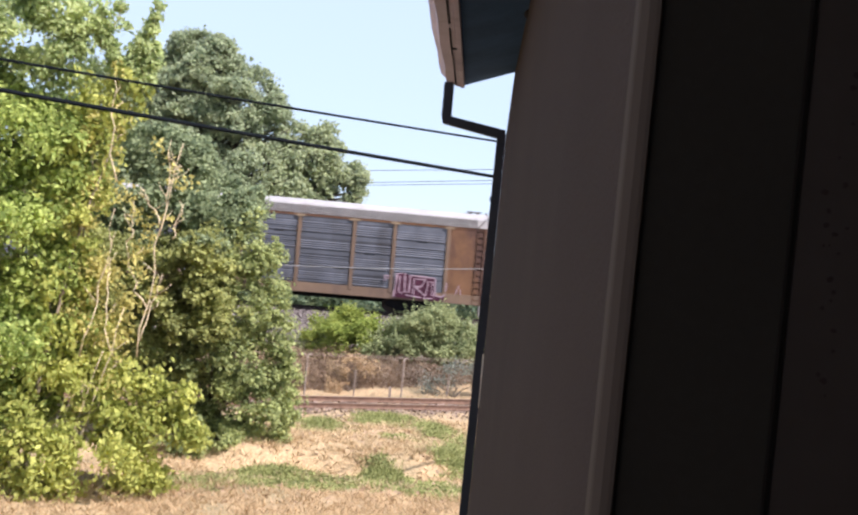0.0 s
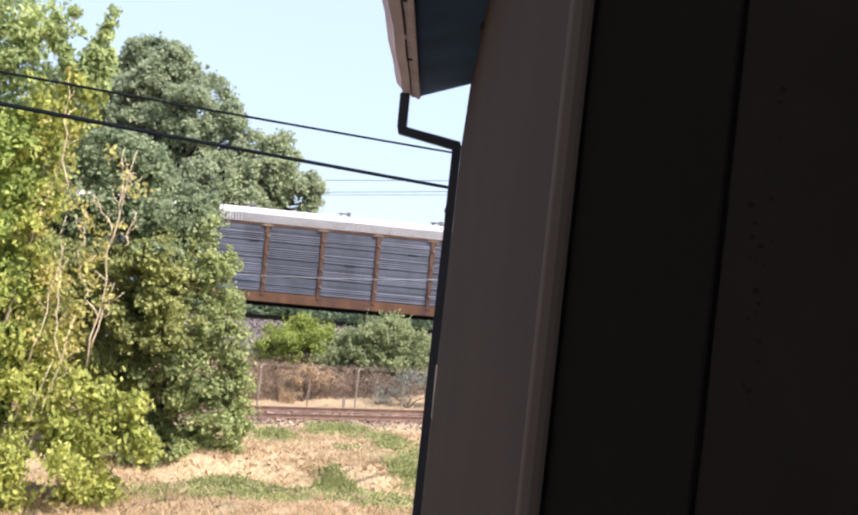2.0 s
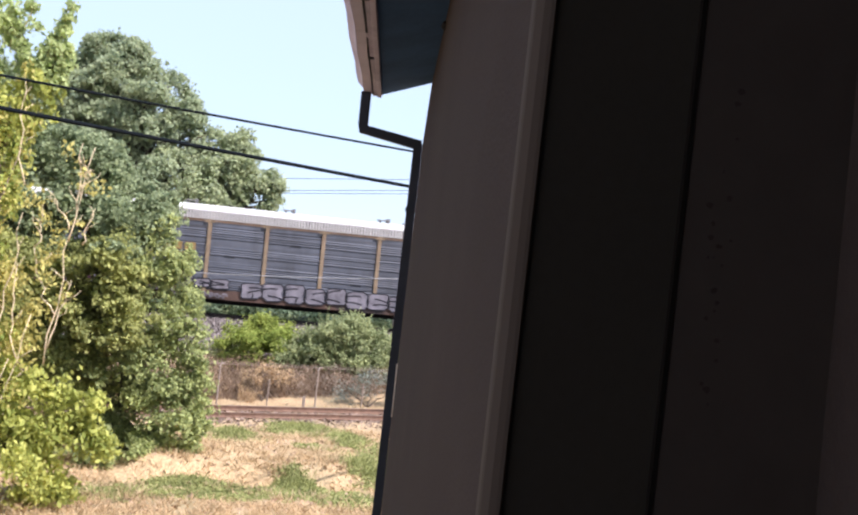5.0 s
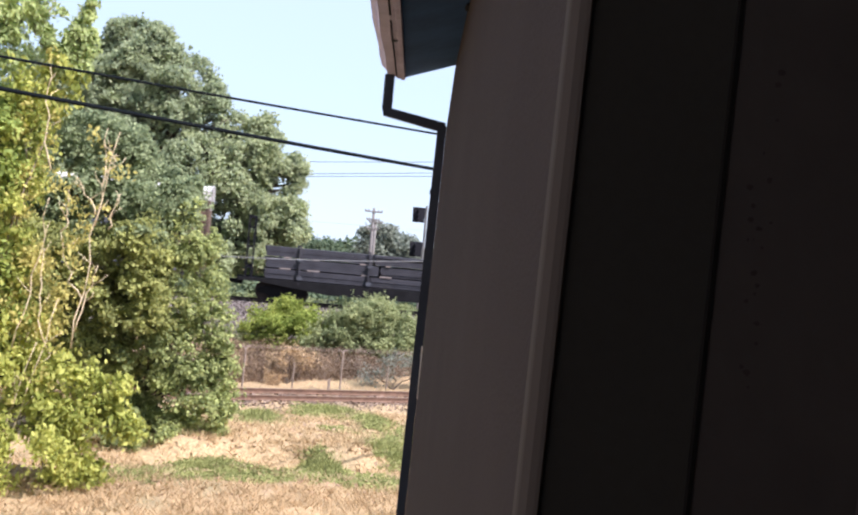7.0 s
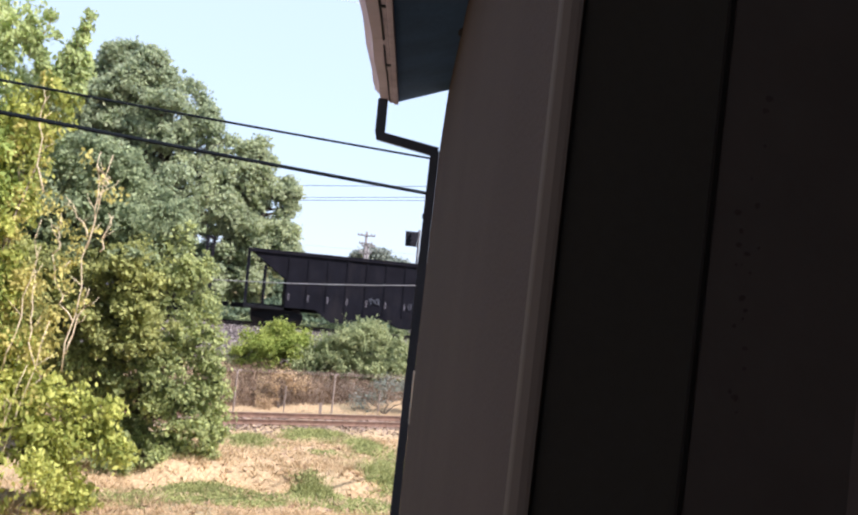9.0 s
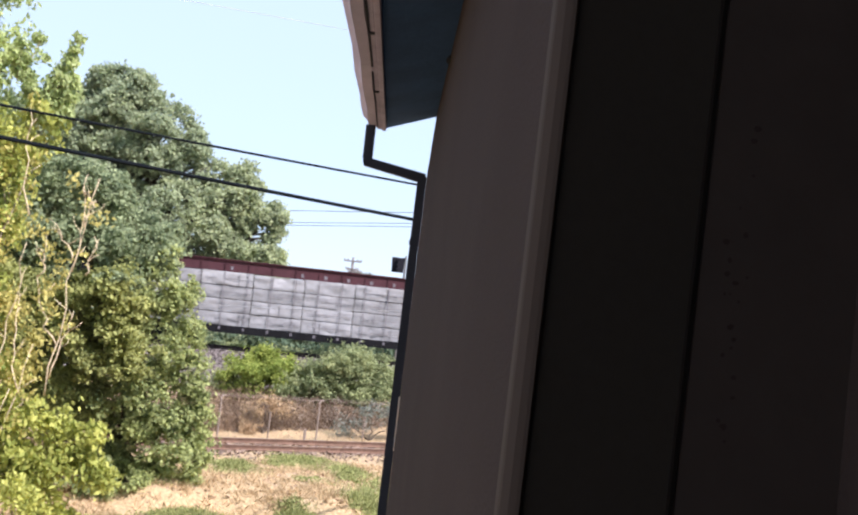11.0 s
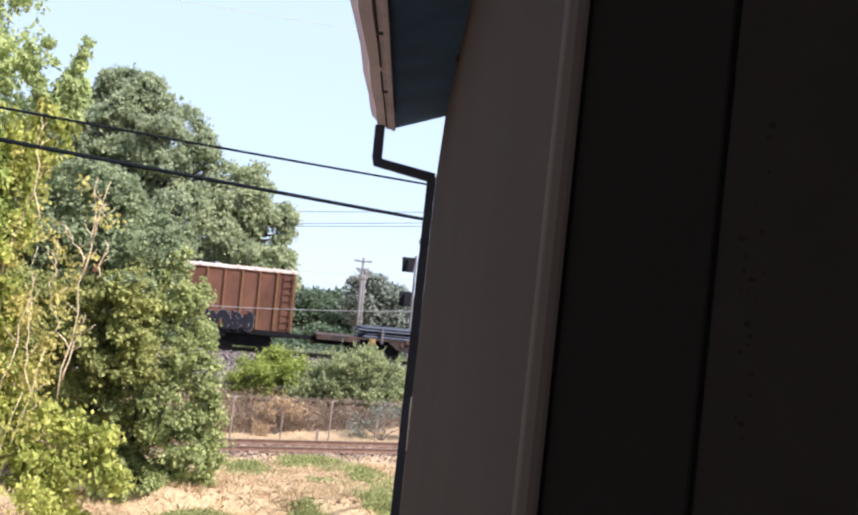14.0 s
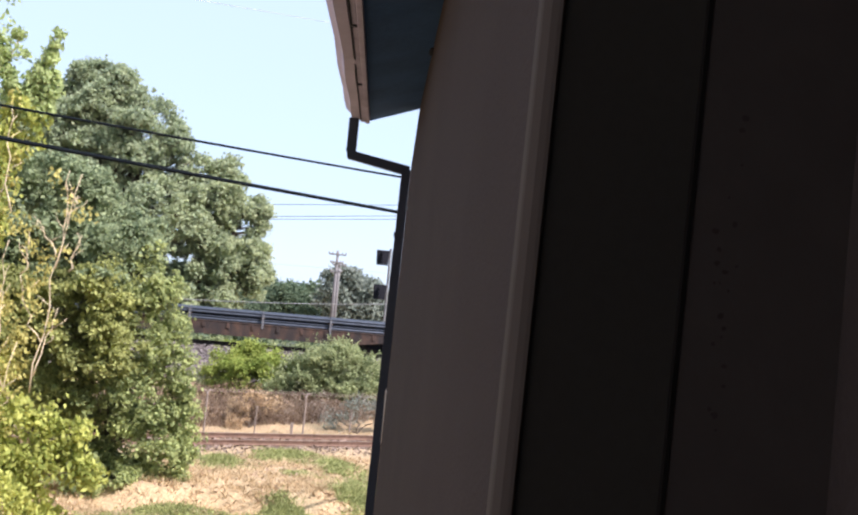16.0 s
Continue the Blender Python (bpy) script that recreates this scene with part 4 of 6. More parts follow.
def far_hedge():
    g = np.random.default_rng(55)
    blobs = []
    for i in range(46):
        x = -30 + i * 1.5 + g.uniform(-0.5, 0.5)
        r = g.uniform(0.8, 1.3)
        blobs.append((x, 88 + g.uniform(-4, 4), 0.6 + r * 0.5, r * 1.3, r, r * g.uniform(0.8, 1.2), 1))
    for i in range(34):
        x = -18 + i * 1.05 + g.uniform(-0.4, 0.4)
        r = g.uniform(0.75, 1.1)
        blobs.append((x, 69 + g.uniform(-1.2, 1.2), 0.5 + r * 0.6, r * 1.2, r, r * g.uniform(0.9, 1.2), 1))
    ob = cards("far_hedge", clumps(blobs, 3.5, 0.35, 16, 56)[0], 0.34, 0.6, M["leaf_far"], seed=57)
    tagged(ob, "overgrown green hedge beyond the main track", "hedge", kind="stuff")
    blobs = []
    for i in range(110):
        x = -14 + i * 0.31 + g.uniform(-0.4, 0.4)
        r = g.uniform(0.28, 0.55)
        blobs.append((x, 60.9 + g.uniform(-0.6, 1.6), 1.35 + r * 0.4, r * 1.5, r, r * g.uniform(0.8, 1.3), 1))
    ob = cards("trackside_weeds", clumps(blobs, 16, 0.14, 12, 58)[0], 0.14, 0.6, M["leaf_olive"], seed=59)
    tagged(ob, "leafy green weeds behind the main track", "weeds", kind="stuff")


far_hedge()


# ---- bushes and grass ----
def bush(label, base, blobs, material, seed, leaf=0.12, per=14, grow=1.0, wisps=0):
    t = thing("bush", label, "bush")
    t.location = base
    g = np.random.default_rng(seed)
    blobs = [tuple(q * grow for q in b[:6]) + (b[6],) for b in blobs]
    for b in blobs:
        bm = bmesh.new()
        p, r = limb((0, 0, -0.1), b[:3], 0.035, 0.008, 0.08, g)
        tube(bm, p, r, 6)
        part("stem", bm, M["bark"], t)
    c, way = clumps(blobs, per * 1.6, 0.11, 20, seed, 0.3, -0.6, 4.0, droop=-0.25, reach=3.0, split=8)
    # upright feathery twigs that break the outline
    for _ in range(wisps):
        b = blobs[int(g.integers(0, len(blobs)))]
        q = g.normal(size=3) + np.array([0, -0.3, 0.5])
        q /= np.linalg.norm(q)
        q[2] = abs(q[2])
        at = np.array(b[:3]) + q * np.array(b[3:6]) * 0.85
        tip = q * 0.5 + np.array([0, 0, 0.6]) + g.normal(0, 0.15, 3)
        u = g.uniform(0, 1, (26, 1)) * g.uniform(0.25, 0.6)
        c = np.concatenate([c, at + tip * u + g.normal(0, 0.035, (26, 3))])
        way = np.concatenate([way, np.tile(q * 0.6, (26, 1))])
    up = c[:, 2] > -0.15
    cards("foliage", c[up], leaf, 0.6, M[material], t, seed=seed, droop=0.2, face=way[up])


bush("bright lime-green bush on the railway bank", (2.0, 47.6, 0.35),
     [(-0.55, 0, 1.0, 0.85, 0.7, 0.75, 1), (0.45, 0, 1.1, 0.8, 0.7, 0.75, 1), (-0.1, 0.2, 1.45, 0.6, 0.6, 0.55, 1), (1.15, 0, 0.75, 0.55, 0.5, 0.65, 1), (-1.15, 0, 0.65, 0.5, 0.5, 0.6, 0.9), (0.2, -0.3, 0.55, 1.1, 0.5, 0.5, 1)], "leaf_lime", 61, 0.11, 13, grow=1.22)
bush("olive-green feathery bush on the railway bank", (5.25, 47.0, 0.30),
     [(-0.9, 0, 0.9, 0.95, 0.7, 0.85, 1.4), (-0.3, 0, 1.15, 0.9, 0.75, 0.85, 1.4), (0.35, 0, 1.25, 0.95, 0.8, 0.95, 1.4), (0.2, 0.1, 1.65, 0.55, 0.5, 0.42, 1), (1.0, 0, 0.95, 0.9, 0.7, 0.85, 1.4), (1.7, 0, 0.55, 0.55, 0.5, 0.65, 1.2), (-1.6, 0, 0.6, 0.6, 0.5, 0.6, 1), (0.2, -0.3, 0.5, 1.5, 0.5, 0.55, 1.3)], "leaf_olive", 62, 0.10, 15, grow=1.30, wisps=150)
bush("low dark green shrub beside the bright bush", (0.1, 47.6, 0.5), [(0, 0, 0.45, 0.5, 0.4, 0.45, 1), (0.5, 0.1, 0.35, 0.4, 0.4, 0.35, 1)], "leaf_olive", 63, 0.1)
bush("dry yellowish shrub against the fence", (1.95, 43.7, -0.25), [(0, 0, 1.05, 0.55, 0.4, 0.4, 0.8), (0.7, 0.1, 0.9, 0.5, 0.4, 0.4, 0.7), (-0.3, 0, 0.6, 0.5, 0.4, 0.4, 0.6)], "straw_red", 68, 0.09, 9)
bush("pale grey-green weedy shrub against the fence", (6.2, 44.0, -0.2), [(0, 0, 0.8, 0.7, 0.4, 0.6, 0.8), (0.9, 0.1, 0.7, 0.6, 0.4, 0.6, 0.8), (-0.8, 0, 0.45, 0.6, 0.4, 0.4, 0.6)], "leaf_far2", 69, 0.09, 8)
for bx, by, bz, sd in ((1.2, 60.4, 1.3, 64), (4.2, 60.6, 1.3, 65), (7.4, 60.3, 1.3, 66), (-1.5, 60.5, 1.3, 67)):
    bush("low weedy shrub behind the main track", (bx, by, bz), [(0, 0, 0.35, 0.7, 0.4, 0.4, 1), (0.7, 0, 0.25, 0.5, 0.4, 0.35, 1)], "leaf_lime" if sd % 2 == 0 else "leaf_far2", sd, 0.12, 12)


def blades(name, label, xs, ys, hmin, hmax, width, material, seed, lean=0.35, base=None):
    """Thin bent upright blades rooted in the ground."""
    g = np.random.default_rng(seed)
    k = len(xs)
    z = np.array([height(x, y) for x, y in zip(xs, ys)]) - 0.02
    a = g.uniform(0, 2 * np.pi, k)
    h = g.uniform(hmin, hmax, k) * (1 if base is None else base)
    side = np.stack([np.cos(a), np.sin(a), np.zeros(k)], 1) * (width * g.uniform(0.6, 1.3, k))[:, None] * 0.5
    b = g.uniform(0, 2 * np.pi, k)
    tip = np.stack([np.cos(b) * lean * h, np.sin(b) * lean * h, h], 1) * g.uniform(0.7, 1.0, (k, 1))
    root = np.stack([xs, ys, z], 1)
    v = np.empty((k, 4, 3))
    v[:, 0], v[:, 1] = root - side, root + side
    v[:, 2], v[:, 3] = root + tip + side * 0.35, root + tip - side * 0.35
    ob = quads(name, v, M[material])
    tagged(ob, label, "grass", kind="stuff")
    return ob


# weed patches: x, y, half widths, greatest height
GREEN = [(0.72, 32.8, 0.72, 1.4, 0.36), (2.9, 35.1, 1.05, 1.0, 0.30), (4.1, 33.8, 0.6, 1.3, 0.26), (3.16, 31.3, 0.48, 0.6, 0.14), (2.15, 26.35, 0.52, 0.6, 0.46), (4.05, 28.2, 0.62, 1.0, 0.48), (-0.3, 25.9, 0.95, 0.6, 0.30), (-2.0, 24.6, 1.2, 0.5, 0.12),
         (3.6, 25.4, 1.3, 0.7, 0.14), (1.4, 25.6, 1.6, 0.4, 0.10), (0.5, 25.0, 1.2, 0.4, 0.08), (-1.2, 25.3, 0.9, 0.4, 0.12), (4.9, 31.5, 0.5, 1.6, 0.12), (6.4, 31.5, 0.9, 2.0, 0.3), (-2.3, 31.5, 1.2, 1.2, 0.25)]


def make_grass():
    g = np.random.default_rng(71)
    k = 34000
    xs, ys = g.uniform(-9, 9, k), g.uniform(20.5, 35.6, k)
    keep = np.array([noise.noise((x * 0.5, y * 0.5, 9.0)) + 0.6 * noise.noise((x * 2.3, y * 1.6, 2.0)) > 0.0 for x, y in zip(xs, ys)])
    blades("dry_grass", "pale dry straw grass over the field", xs[keep], ys[keep], 0.04, 0.17, 0.04, "straw", 72, 1.2)
    k = 26000
    xs, ys = g.uniform(-9, 8, k), g.uniform(19.5, 24.9, k)
    keep = np.array([24.4 + 0.7 * noise.noise((x * 0.8, 3.0, 1.0)) > y and noise.noise((x * 1.7, y * 1.7, 6.0)) > -0.25 for x, y in zip(xs, ys)])
    blades("tall_dry_grass", "tall reddish dry grass at the near side of the field", xs[keep], ys[keep], 0.06, 0.26, 0.022, "straw_red", 75, 0.9)
    # straw tussocks
    tx, ty, th = [], [], []
    for x, y in zip(g.uniform(-4, 7, 420), g.uniform(24.5, 35.4, 420)):
        if noise.noise((x * 0.6, y * 0.4, 31.0)) < -0.08:
            continue
        r, h = g.uniform(0.06, 0.2), g.uniform(0.12, 0.3)
        tx += list(x + g.normal(0, r, 44))
        ty += list(y + g.normal(0, r, 44))
        th += list(h * g.uniform(0.5, 1.1, 44))
    # thick broken straw over the eroded bank
    for x, y in zip(g.uniform(-1.8, 4.2, 230), g.uniform(27.0, 32.6, 230)):
        if noise.noise((x * 0.8, y * 0.5, 44.0)) < -0.22:
            continue
        r, h = g.uniform(0.05, 0.16), g.uniform(0.10, 0.24)
        tx += list(x + g.normal(0, r, 30))
        ty += list(y + g.normal(0, r, 30))
        th += list(h * g.uniform(0.4, 1.1, 30))
    blades("straw_tussocks", "tufts of dry straw grass on the field", np.array(tx), np.array(ty), 0.7, 1.0, 0.026, "pale_straw", 82, 0.8, np.array(th))
    pts, bl, up = [], [], []
    for x, y, rx, ry, h in GREEN:
        n = int(300 * rx * ry) + 18
        cx, cy = x + g.normal(0, rx * 0.5, n), y + g.normal(0, ry * 0.5, n)
        for px, py in zip(cx, cy):
            e = max(0.15, 1 - math.hypot((px - x) / rx, (py - y) / ry) * 0.7) * h * g.uniform(0.5, 1.2)
            r = g.uniform(0.07, 0.19)
            q = np.clip(g.normal(size=(34, 3)), -1.6, 1.6) * np.array([r, r, e * 0.3])
            q[:, 2] = np.abs(q[:, 2])
            pts.append(q + np.array([px, py, height(px, py) + 0.01]))
            if h > 0.2:
                for _ in range(14):
                    bl.append((px + g.normal(0, r * 0.7), py + g.normal(0, r * 0.7), e * g.uniform(0.6, 1.5)))
    pts = np.concatenate(pts)
    face = np.tile(np.array([0.15, -0.35, 0.75]), (len(pts), 1))
    ob = cards("weed_clumps", pts, 0.075, 0.8, M["weed"], seed=78, face=face)
    tagged(ob, "low leafy olive weed clumps scattered over the dry field", "weeds", kind="stuff")
    bl = np.array(bl)
    blades("green_weeds", "upright green weed stalks in the dry field", bl[:, 0], bl[:, 1], 0.6, 1.0, 0.03, "weed", 73, 0.5, bl[:, 2])
    # crushed stone and litter round the siding's ties
    k = 15000
    s = g.uniform(-9, 14, k)
    o = np.clip(g.normal(-0.35, 0.95, k), -2.6, 1.9)
    xs, ys = TRACK_AT.x + TRACK_DIR.x * s - TRACK_DIR.y * o, TRACK_AT.y + TRACK_DIR.y * s + TRACK_DIR.x * o
    zs = np.array([height(x, y) for x, y in zip(xs, ys)]) + g.uniform(0.0, 0.035, k)
    ob = cards("siding_stones", np.stack([xs, ys, zs], 1), 0.11, 0.45, M["dirt_stone"], aspect=0.8, seed=79, bend=0.35)
    tagged(ob, "dull pinkish crushed stone and dirt round the siding", "gravel", kind="stuff")
    # clods and dead stalks on the bare soil
    k = 2600
    xs, ys = g.uniform(-4, 7, k), g.uniform(23, 35.8, k)
    zs = np.array([height(x, y) for x, y in zip(xs, ys)]) + 0.02
    ob = cards("clods", np.stack([xs, ys, zs], 1), 0.16, 0.5, M["clod"], aspect=0.7, seed=80, bend=0.5)
    tagged(ob, "crumbled soil clods and dead stalks on the field", "soil", kind="stuff")
    # brush along the fence and on the bank
    k = 16000
    s = g.uniform(-9, 14, k)
    o = np.abs(g.normal(0, 2.0, k)) + 5.8
    xs, ys = TRACK_AT.x + TRACK_DIR.x * s - TRACK_DIR.y * o, TRACK_AT.y + TRACK_DIR.y * s + TRACK_DIR.x * o
    blades("dry_brush", "tangled reddish-brown dry brush along the fence", xs, ys, 0.35, 1.15, 0.022, "brush", 74, 0.7)
    k = 30000
    s = g.uniform(-9, 14, k)
    o = np.abs(g.normal(0, 2.2, k)) + 5.8
    xs, ys = TRACK_AT.x + TRACK_DIR.x * s - TRACK_DIR.y * o, TRACK_AT.y + TRACK_DIR.y * s + TRACK_DIR.x * o
    tall = np.array([0.75 + 0.45 * noise.noise((x * 0.8, y * 0.8, 5.0)) for x, y in zip(xs, ys)])
    zs = np.array([height(x, y) for x, y in zip(xs, ys)]) + tall * g.uniform(0.02, 1.0, k) ** 0.7
    ob = cards("dry_scrub", np.stack([xs, ys, zs], 1), 0.13, 1.0, M["brush"], aspect=0.35, seed=77)
    tagged(ob, "matted brown seed heads and twigs along the fence", "scrub", kind="stuff")
    for lo, hi, mt, words in ((-3.0, 0.6, "straw_red", "yellowish dry shrubby brush along the fence"), (2.2, 9.0, "dry_twig", "grey-brown weedy brush along the fence")):
        k = 9500
        s = lo + (hi - lo) * g.uniform(size=k) ** 0.8
        o = np.abs(g.normal(0, 1.2, k)) + 5.3
        xs, ys = TRACK_AT.x + TRACK_DIR.x * s - TRACK_DIR.y * o, TRACK_AT.y + TRACK_DIR.y * s + TRACK_DIR.x * o
        tall = np.array([0.8 + 0.6 * noise.noise((x * 1.1, y * 1.1, 15.0)) for x, y in zip(xs, ys)])
        open_ = np.array([noise.noise((x * 0.9, y * 0.9, 25.0)) for x, y in zip(xs, ys)]) > -0.05
        zs = np.array([height(x, y) for x, y in zip(xs, ys)]) + tall * g.uniform(0.02, 1.1, k)
        ob = cards("tinted_scrub", np.stack([xs, ys, zs], 1)[open_], 0.075, 1.0, M[mt], aspect=0.4, seed=int(85 + hi))
        tagged(ob, words, "scrub", kind="stuff")
    s = g.uniform(-9, 14, 1700)
    o = g.uniform(1.6, 4.6, 1700)
    xs, ys = TRACK_AT.x + TRACK_DIR.x * s - TRACK_DIR.y * o, TRACK_AT.y + TRACK_DIR.y * s + TRACK_DIR.x * o
    blades("bank_grass", "short dry grass between siding and bank", xs, ys, 0.05, 0.22, 0.04, "straw", 76, 0.6)


make_grass()


# ---- chain-link fence ----
def make_fence():
    m = pose(0.33, 41.36, -0.32, 0, 0, 17.46)
    f = thing("fence", "galvanised chain-link fence with barbed-wire arms behind the siding", "fence", m=m)
    L0, L1, H = -8.8, 13.2, 1.42
    for i in range(-4, 7):
        x = -0.08 + i * 1.93
        tall = i % 2 == 0
        bm = bmesh.new()
        cyl(bm, (x, 0, -0.2), (x + 0.02, 0, H if tall else 1.06), 0.036 if tall else 0.028, 8)
        post = part("post", bm, M["galv"], f)
        if not tall:
            continue
        bm = bmesh.new()
        tube(bm, [(x, 0, H - 0.02), (x - 0.10, -0.10, H + 0.15), (x - 0.26, -0.22, H + 0.19)], [0.030, 0.028, 0.024], 6)
        part("arm", bm, M["galv"], post)
        bm = bmesh.new()
        tube(bm, [(x, 0, H - 0.02), (x + 0.10, 0.10, H + 0.15), (x + 0.26, 0.22, H + 0.13)], [0.030, 0.028, 0.024], 6)
        part("arm", bm, M["galv"], post)
    for k, (dy, dz) in enumerate(((-0.10, 0.13), (-0.2, 0.2), (0.10, 0.13), (0.2, 0.2))):
        bm = bmesh.new()
        cyl(bm, (L0, dy, H + dz), (L1, dy, H + dz), 0.0045, 4)
        part("barbed_wire", bm, M["galv"], f)
    # the mesh: two sets of slanting wires
    vs = []
    g = 0.085
    for sgn in (1, -1):
        x = L0
        while x < L1:
            x2 = x + sgn * (H - 0.05)
            if L0 <= x2 <= L1:
                w = 0.002
                vs.append([(x - w, sgn * 0.003, 0.04), (x + w, sgn * 0.003, 0.04), (x2 + w, sgn * 0.003, H - 0.02), (x2 - w, sgn * 0.003, H - 0.02)])
            x += g
    quads("chain_link", np.array(vs), M["galv"], f)
    # short marker post by the track
    mk = thing("marker_post", "short pale wooden marker post by the siding", "post", m=pose(3.35, 40.6, -0.25))
    part("stake", boxes((-0.05, 0.05, -0.04, 0.04, 0, 0.62), bevel=0.01), M["galv"], mk)


make_fence()


# ---- wires, poles, signal ----
def cable(name, label, a, b, sag, r, material):
    bm = bmesh.new()
    a, b = Vector(a), Vector(b)
    n = 40
    pts = [a.lerp(b, i / n) - Vector((0, 0, sag * 4 * (i / n) * (1 - i / n))) for i in range(n + 1)]
    tube(bm, pts, r, 6)
    tagged(part(name, bm, M[material], smooth=True), label, "cable")


def run(p, q, lo, hi):
    """Two points stretched along their line."""
    p, q = Vector(p), Vector(q)
    return p + (q - p) * lo, p + (q - p) * hi


def nearer(p, k=0.6):
    return Vector((p[0] * k, p[1] * k, 5.4 + (p[2] + 0.25 - 5.4) * k))


a, b = run((-6.96, 24.91, 8.81), (5.29, 33.66, 8.99), -1.6, 2.4)
cable("overhead_cable", "thin black overhead cable strung across the field", nearer(a), nearer(b), 0.21, 0.019, "cable")
a, b = run((-6.90, 24.90, 8.15), (5.38, 33.65, 7.91), -1.6, 2.4)
cable("overhead_cable", "thick black overhead cable strung across the field", nearer(a), nearer(b), 0.21, 0.031, "cable")
for z0, z1 in ((11.53, 12.43), (10.56, 11.55), (10.34, 11.28)):
    a, b = run((4.51, 90.08, z0), (14.02, 89.07, z1), -4, 5)
    cable("line_wire", "thin grey line wire in the distance", a, b, 0.0, 0.024, "far_wire")
cable("line_wire", "pale thin line wire before the trains", (-22, 52.3, 5.16), (28, 44.3, 8.51), 2.35, 0.016, "wire")
cable("line_wire", "faint thin wire high over the field", (-26.6, 10.9, 8.9), (22.4, 45.9, 15.6), 0.0, 0.006, "wire")
cable("line_wire", "faint line wire in the distance", (-30, 99, 6.4), (60, 92, 7.6), 0.0, 0.012, "wire")


def utility_pole(x, y, z0, z1, label, arms):
    p = thing("utility_pole", label, "utility pole", m=pose(x, y, z0))
    bm = bmesh.new()
    tube(bm, [(0, 0, -0.5), (0, 0, (z1 - z0) * 0.5), (0.02, 0, z1 - z0)], [0.17, 0.15, 0.11], 10)
    part("pole", bm, M["wood_pole"], p, smooth=True)
    for dz, half in arms:
        arm = part("crossarm", boxes((-half, half, -0.16, -0.05, dz, dz + 0.12), bevel=0.01), M["wood_pole"], p)
        for s in (-0.95, -0.55, 0.55, 0.95):
            bm = bmesh.new()
            tube(bm, [(s * half, -0.105, dz + 0.12), (s * half, -0.105, dz + 0.2), (s * half, -0.105, dz + 0.27)], [0.05, 0.06, 0.03], 8)
            part("insulator", bm, M["grey_metal"], arm)


utility_pole(10.28, 94.8, 0.6, 8.5, "weathered wooden utility pole with crossarms behind the tracks", ((7.5, 0.75), (6.8, 0.55), (6.0, 0.5)))
utility_pole(-15.95, 6.5, 0.0, 9.2, "weathered wooden utility pole carrying the cables", ())
utility_pole(22.5, 45.9, 0.0, 16.0, "tall weathered wooden utility pole carrying the cables", ())
utility_pole(-22.0, 52.3, 0.5, 6.6, "weathered wooden utility pole carrying a line wire", ())
utility_pole(28.0, 44.3, 0.2, 9.0, "weathered wooden utility pole carrying a line wire", ())
utility_pole(10.82, 97.5, 0.6, 7.6, "weathered wooden utility pole with a small crossarm", ((6.65, 0.6),))


def make_signal():
    s = thing("railway_signal", "black two-head railway signal on a ladder mast", "railway signal", m=pose(10.2, 65.3, 0.9))
    bm = bmesh.new()
    cyl(bm, (0, 0, -0.3), (0, 0, 7.05), 0.07, 10)
    part("mast", bm, M["grey_metal"], s)
    bm = bmesh.new()
    for dx in (0.14, 0.48):
        cyl(bm, (dx, 0.12, -0.3), (dx, 0.12, 6.9), 0.02, 6)
    for i in range(24):
        cyl(bm, (0.14, 0.12, i * 0.29), (0.48, 0.12, i * 0.29), 0.014, 6)
    part("ladder", bm, M["grey_metal"], s)
    for zc in (6.45, 4.42):
        bm = bmesh.new()
        prism(bm, [(-0.80, zc - 0.42), (-0.12, zc - 0.42), (-0.08, zc + 0.46), (-0.84, zc + 0.46)], -0.20, -0.12, "y")
        head = part("signal_head", bm, M["black"], s, "black signal head with a square backing plate")
        for dz in (-0.22, 0.05, 0.30):
            bm = bmesh.new()
            cyl(bm, (-0.46, -0.2, zc + dz), (-0.46, -0.48, zc + dz - 0.02), 0.11, 12)
            part("hood", bm, M["black"], head)
        part("bracket", boxes((-0.5, 0.0, -0.06, 0.02, zc - 0.05, zc + 0.05)), M["grey_metal"], head)
    part("platform", boxes((0.05, 0.62, -0.25, 0.25, 5.35, 5.40)), M["grey_metal"], s)


make_signal()


# ---- rolling stock: local x along the car from its leading end, y away from the camera, z from the rail ----
WHEEL_R = 0.457
WHEELSETS = []
CARS = []


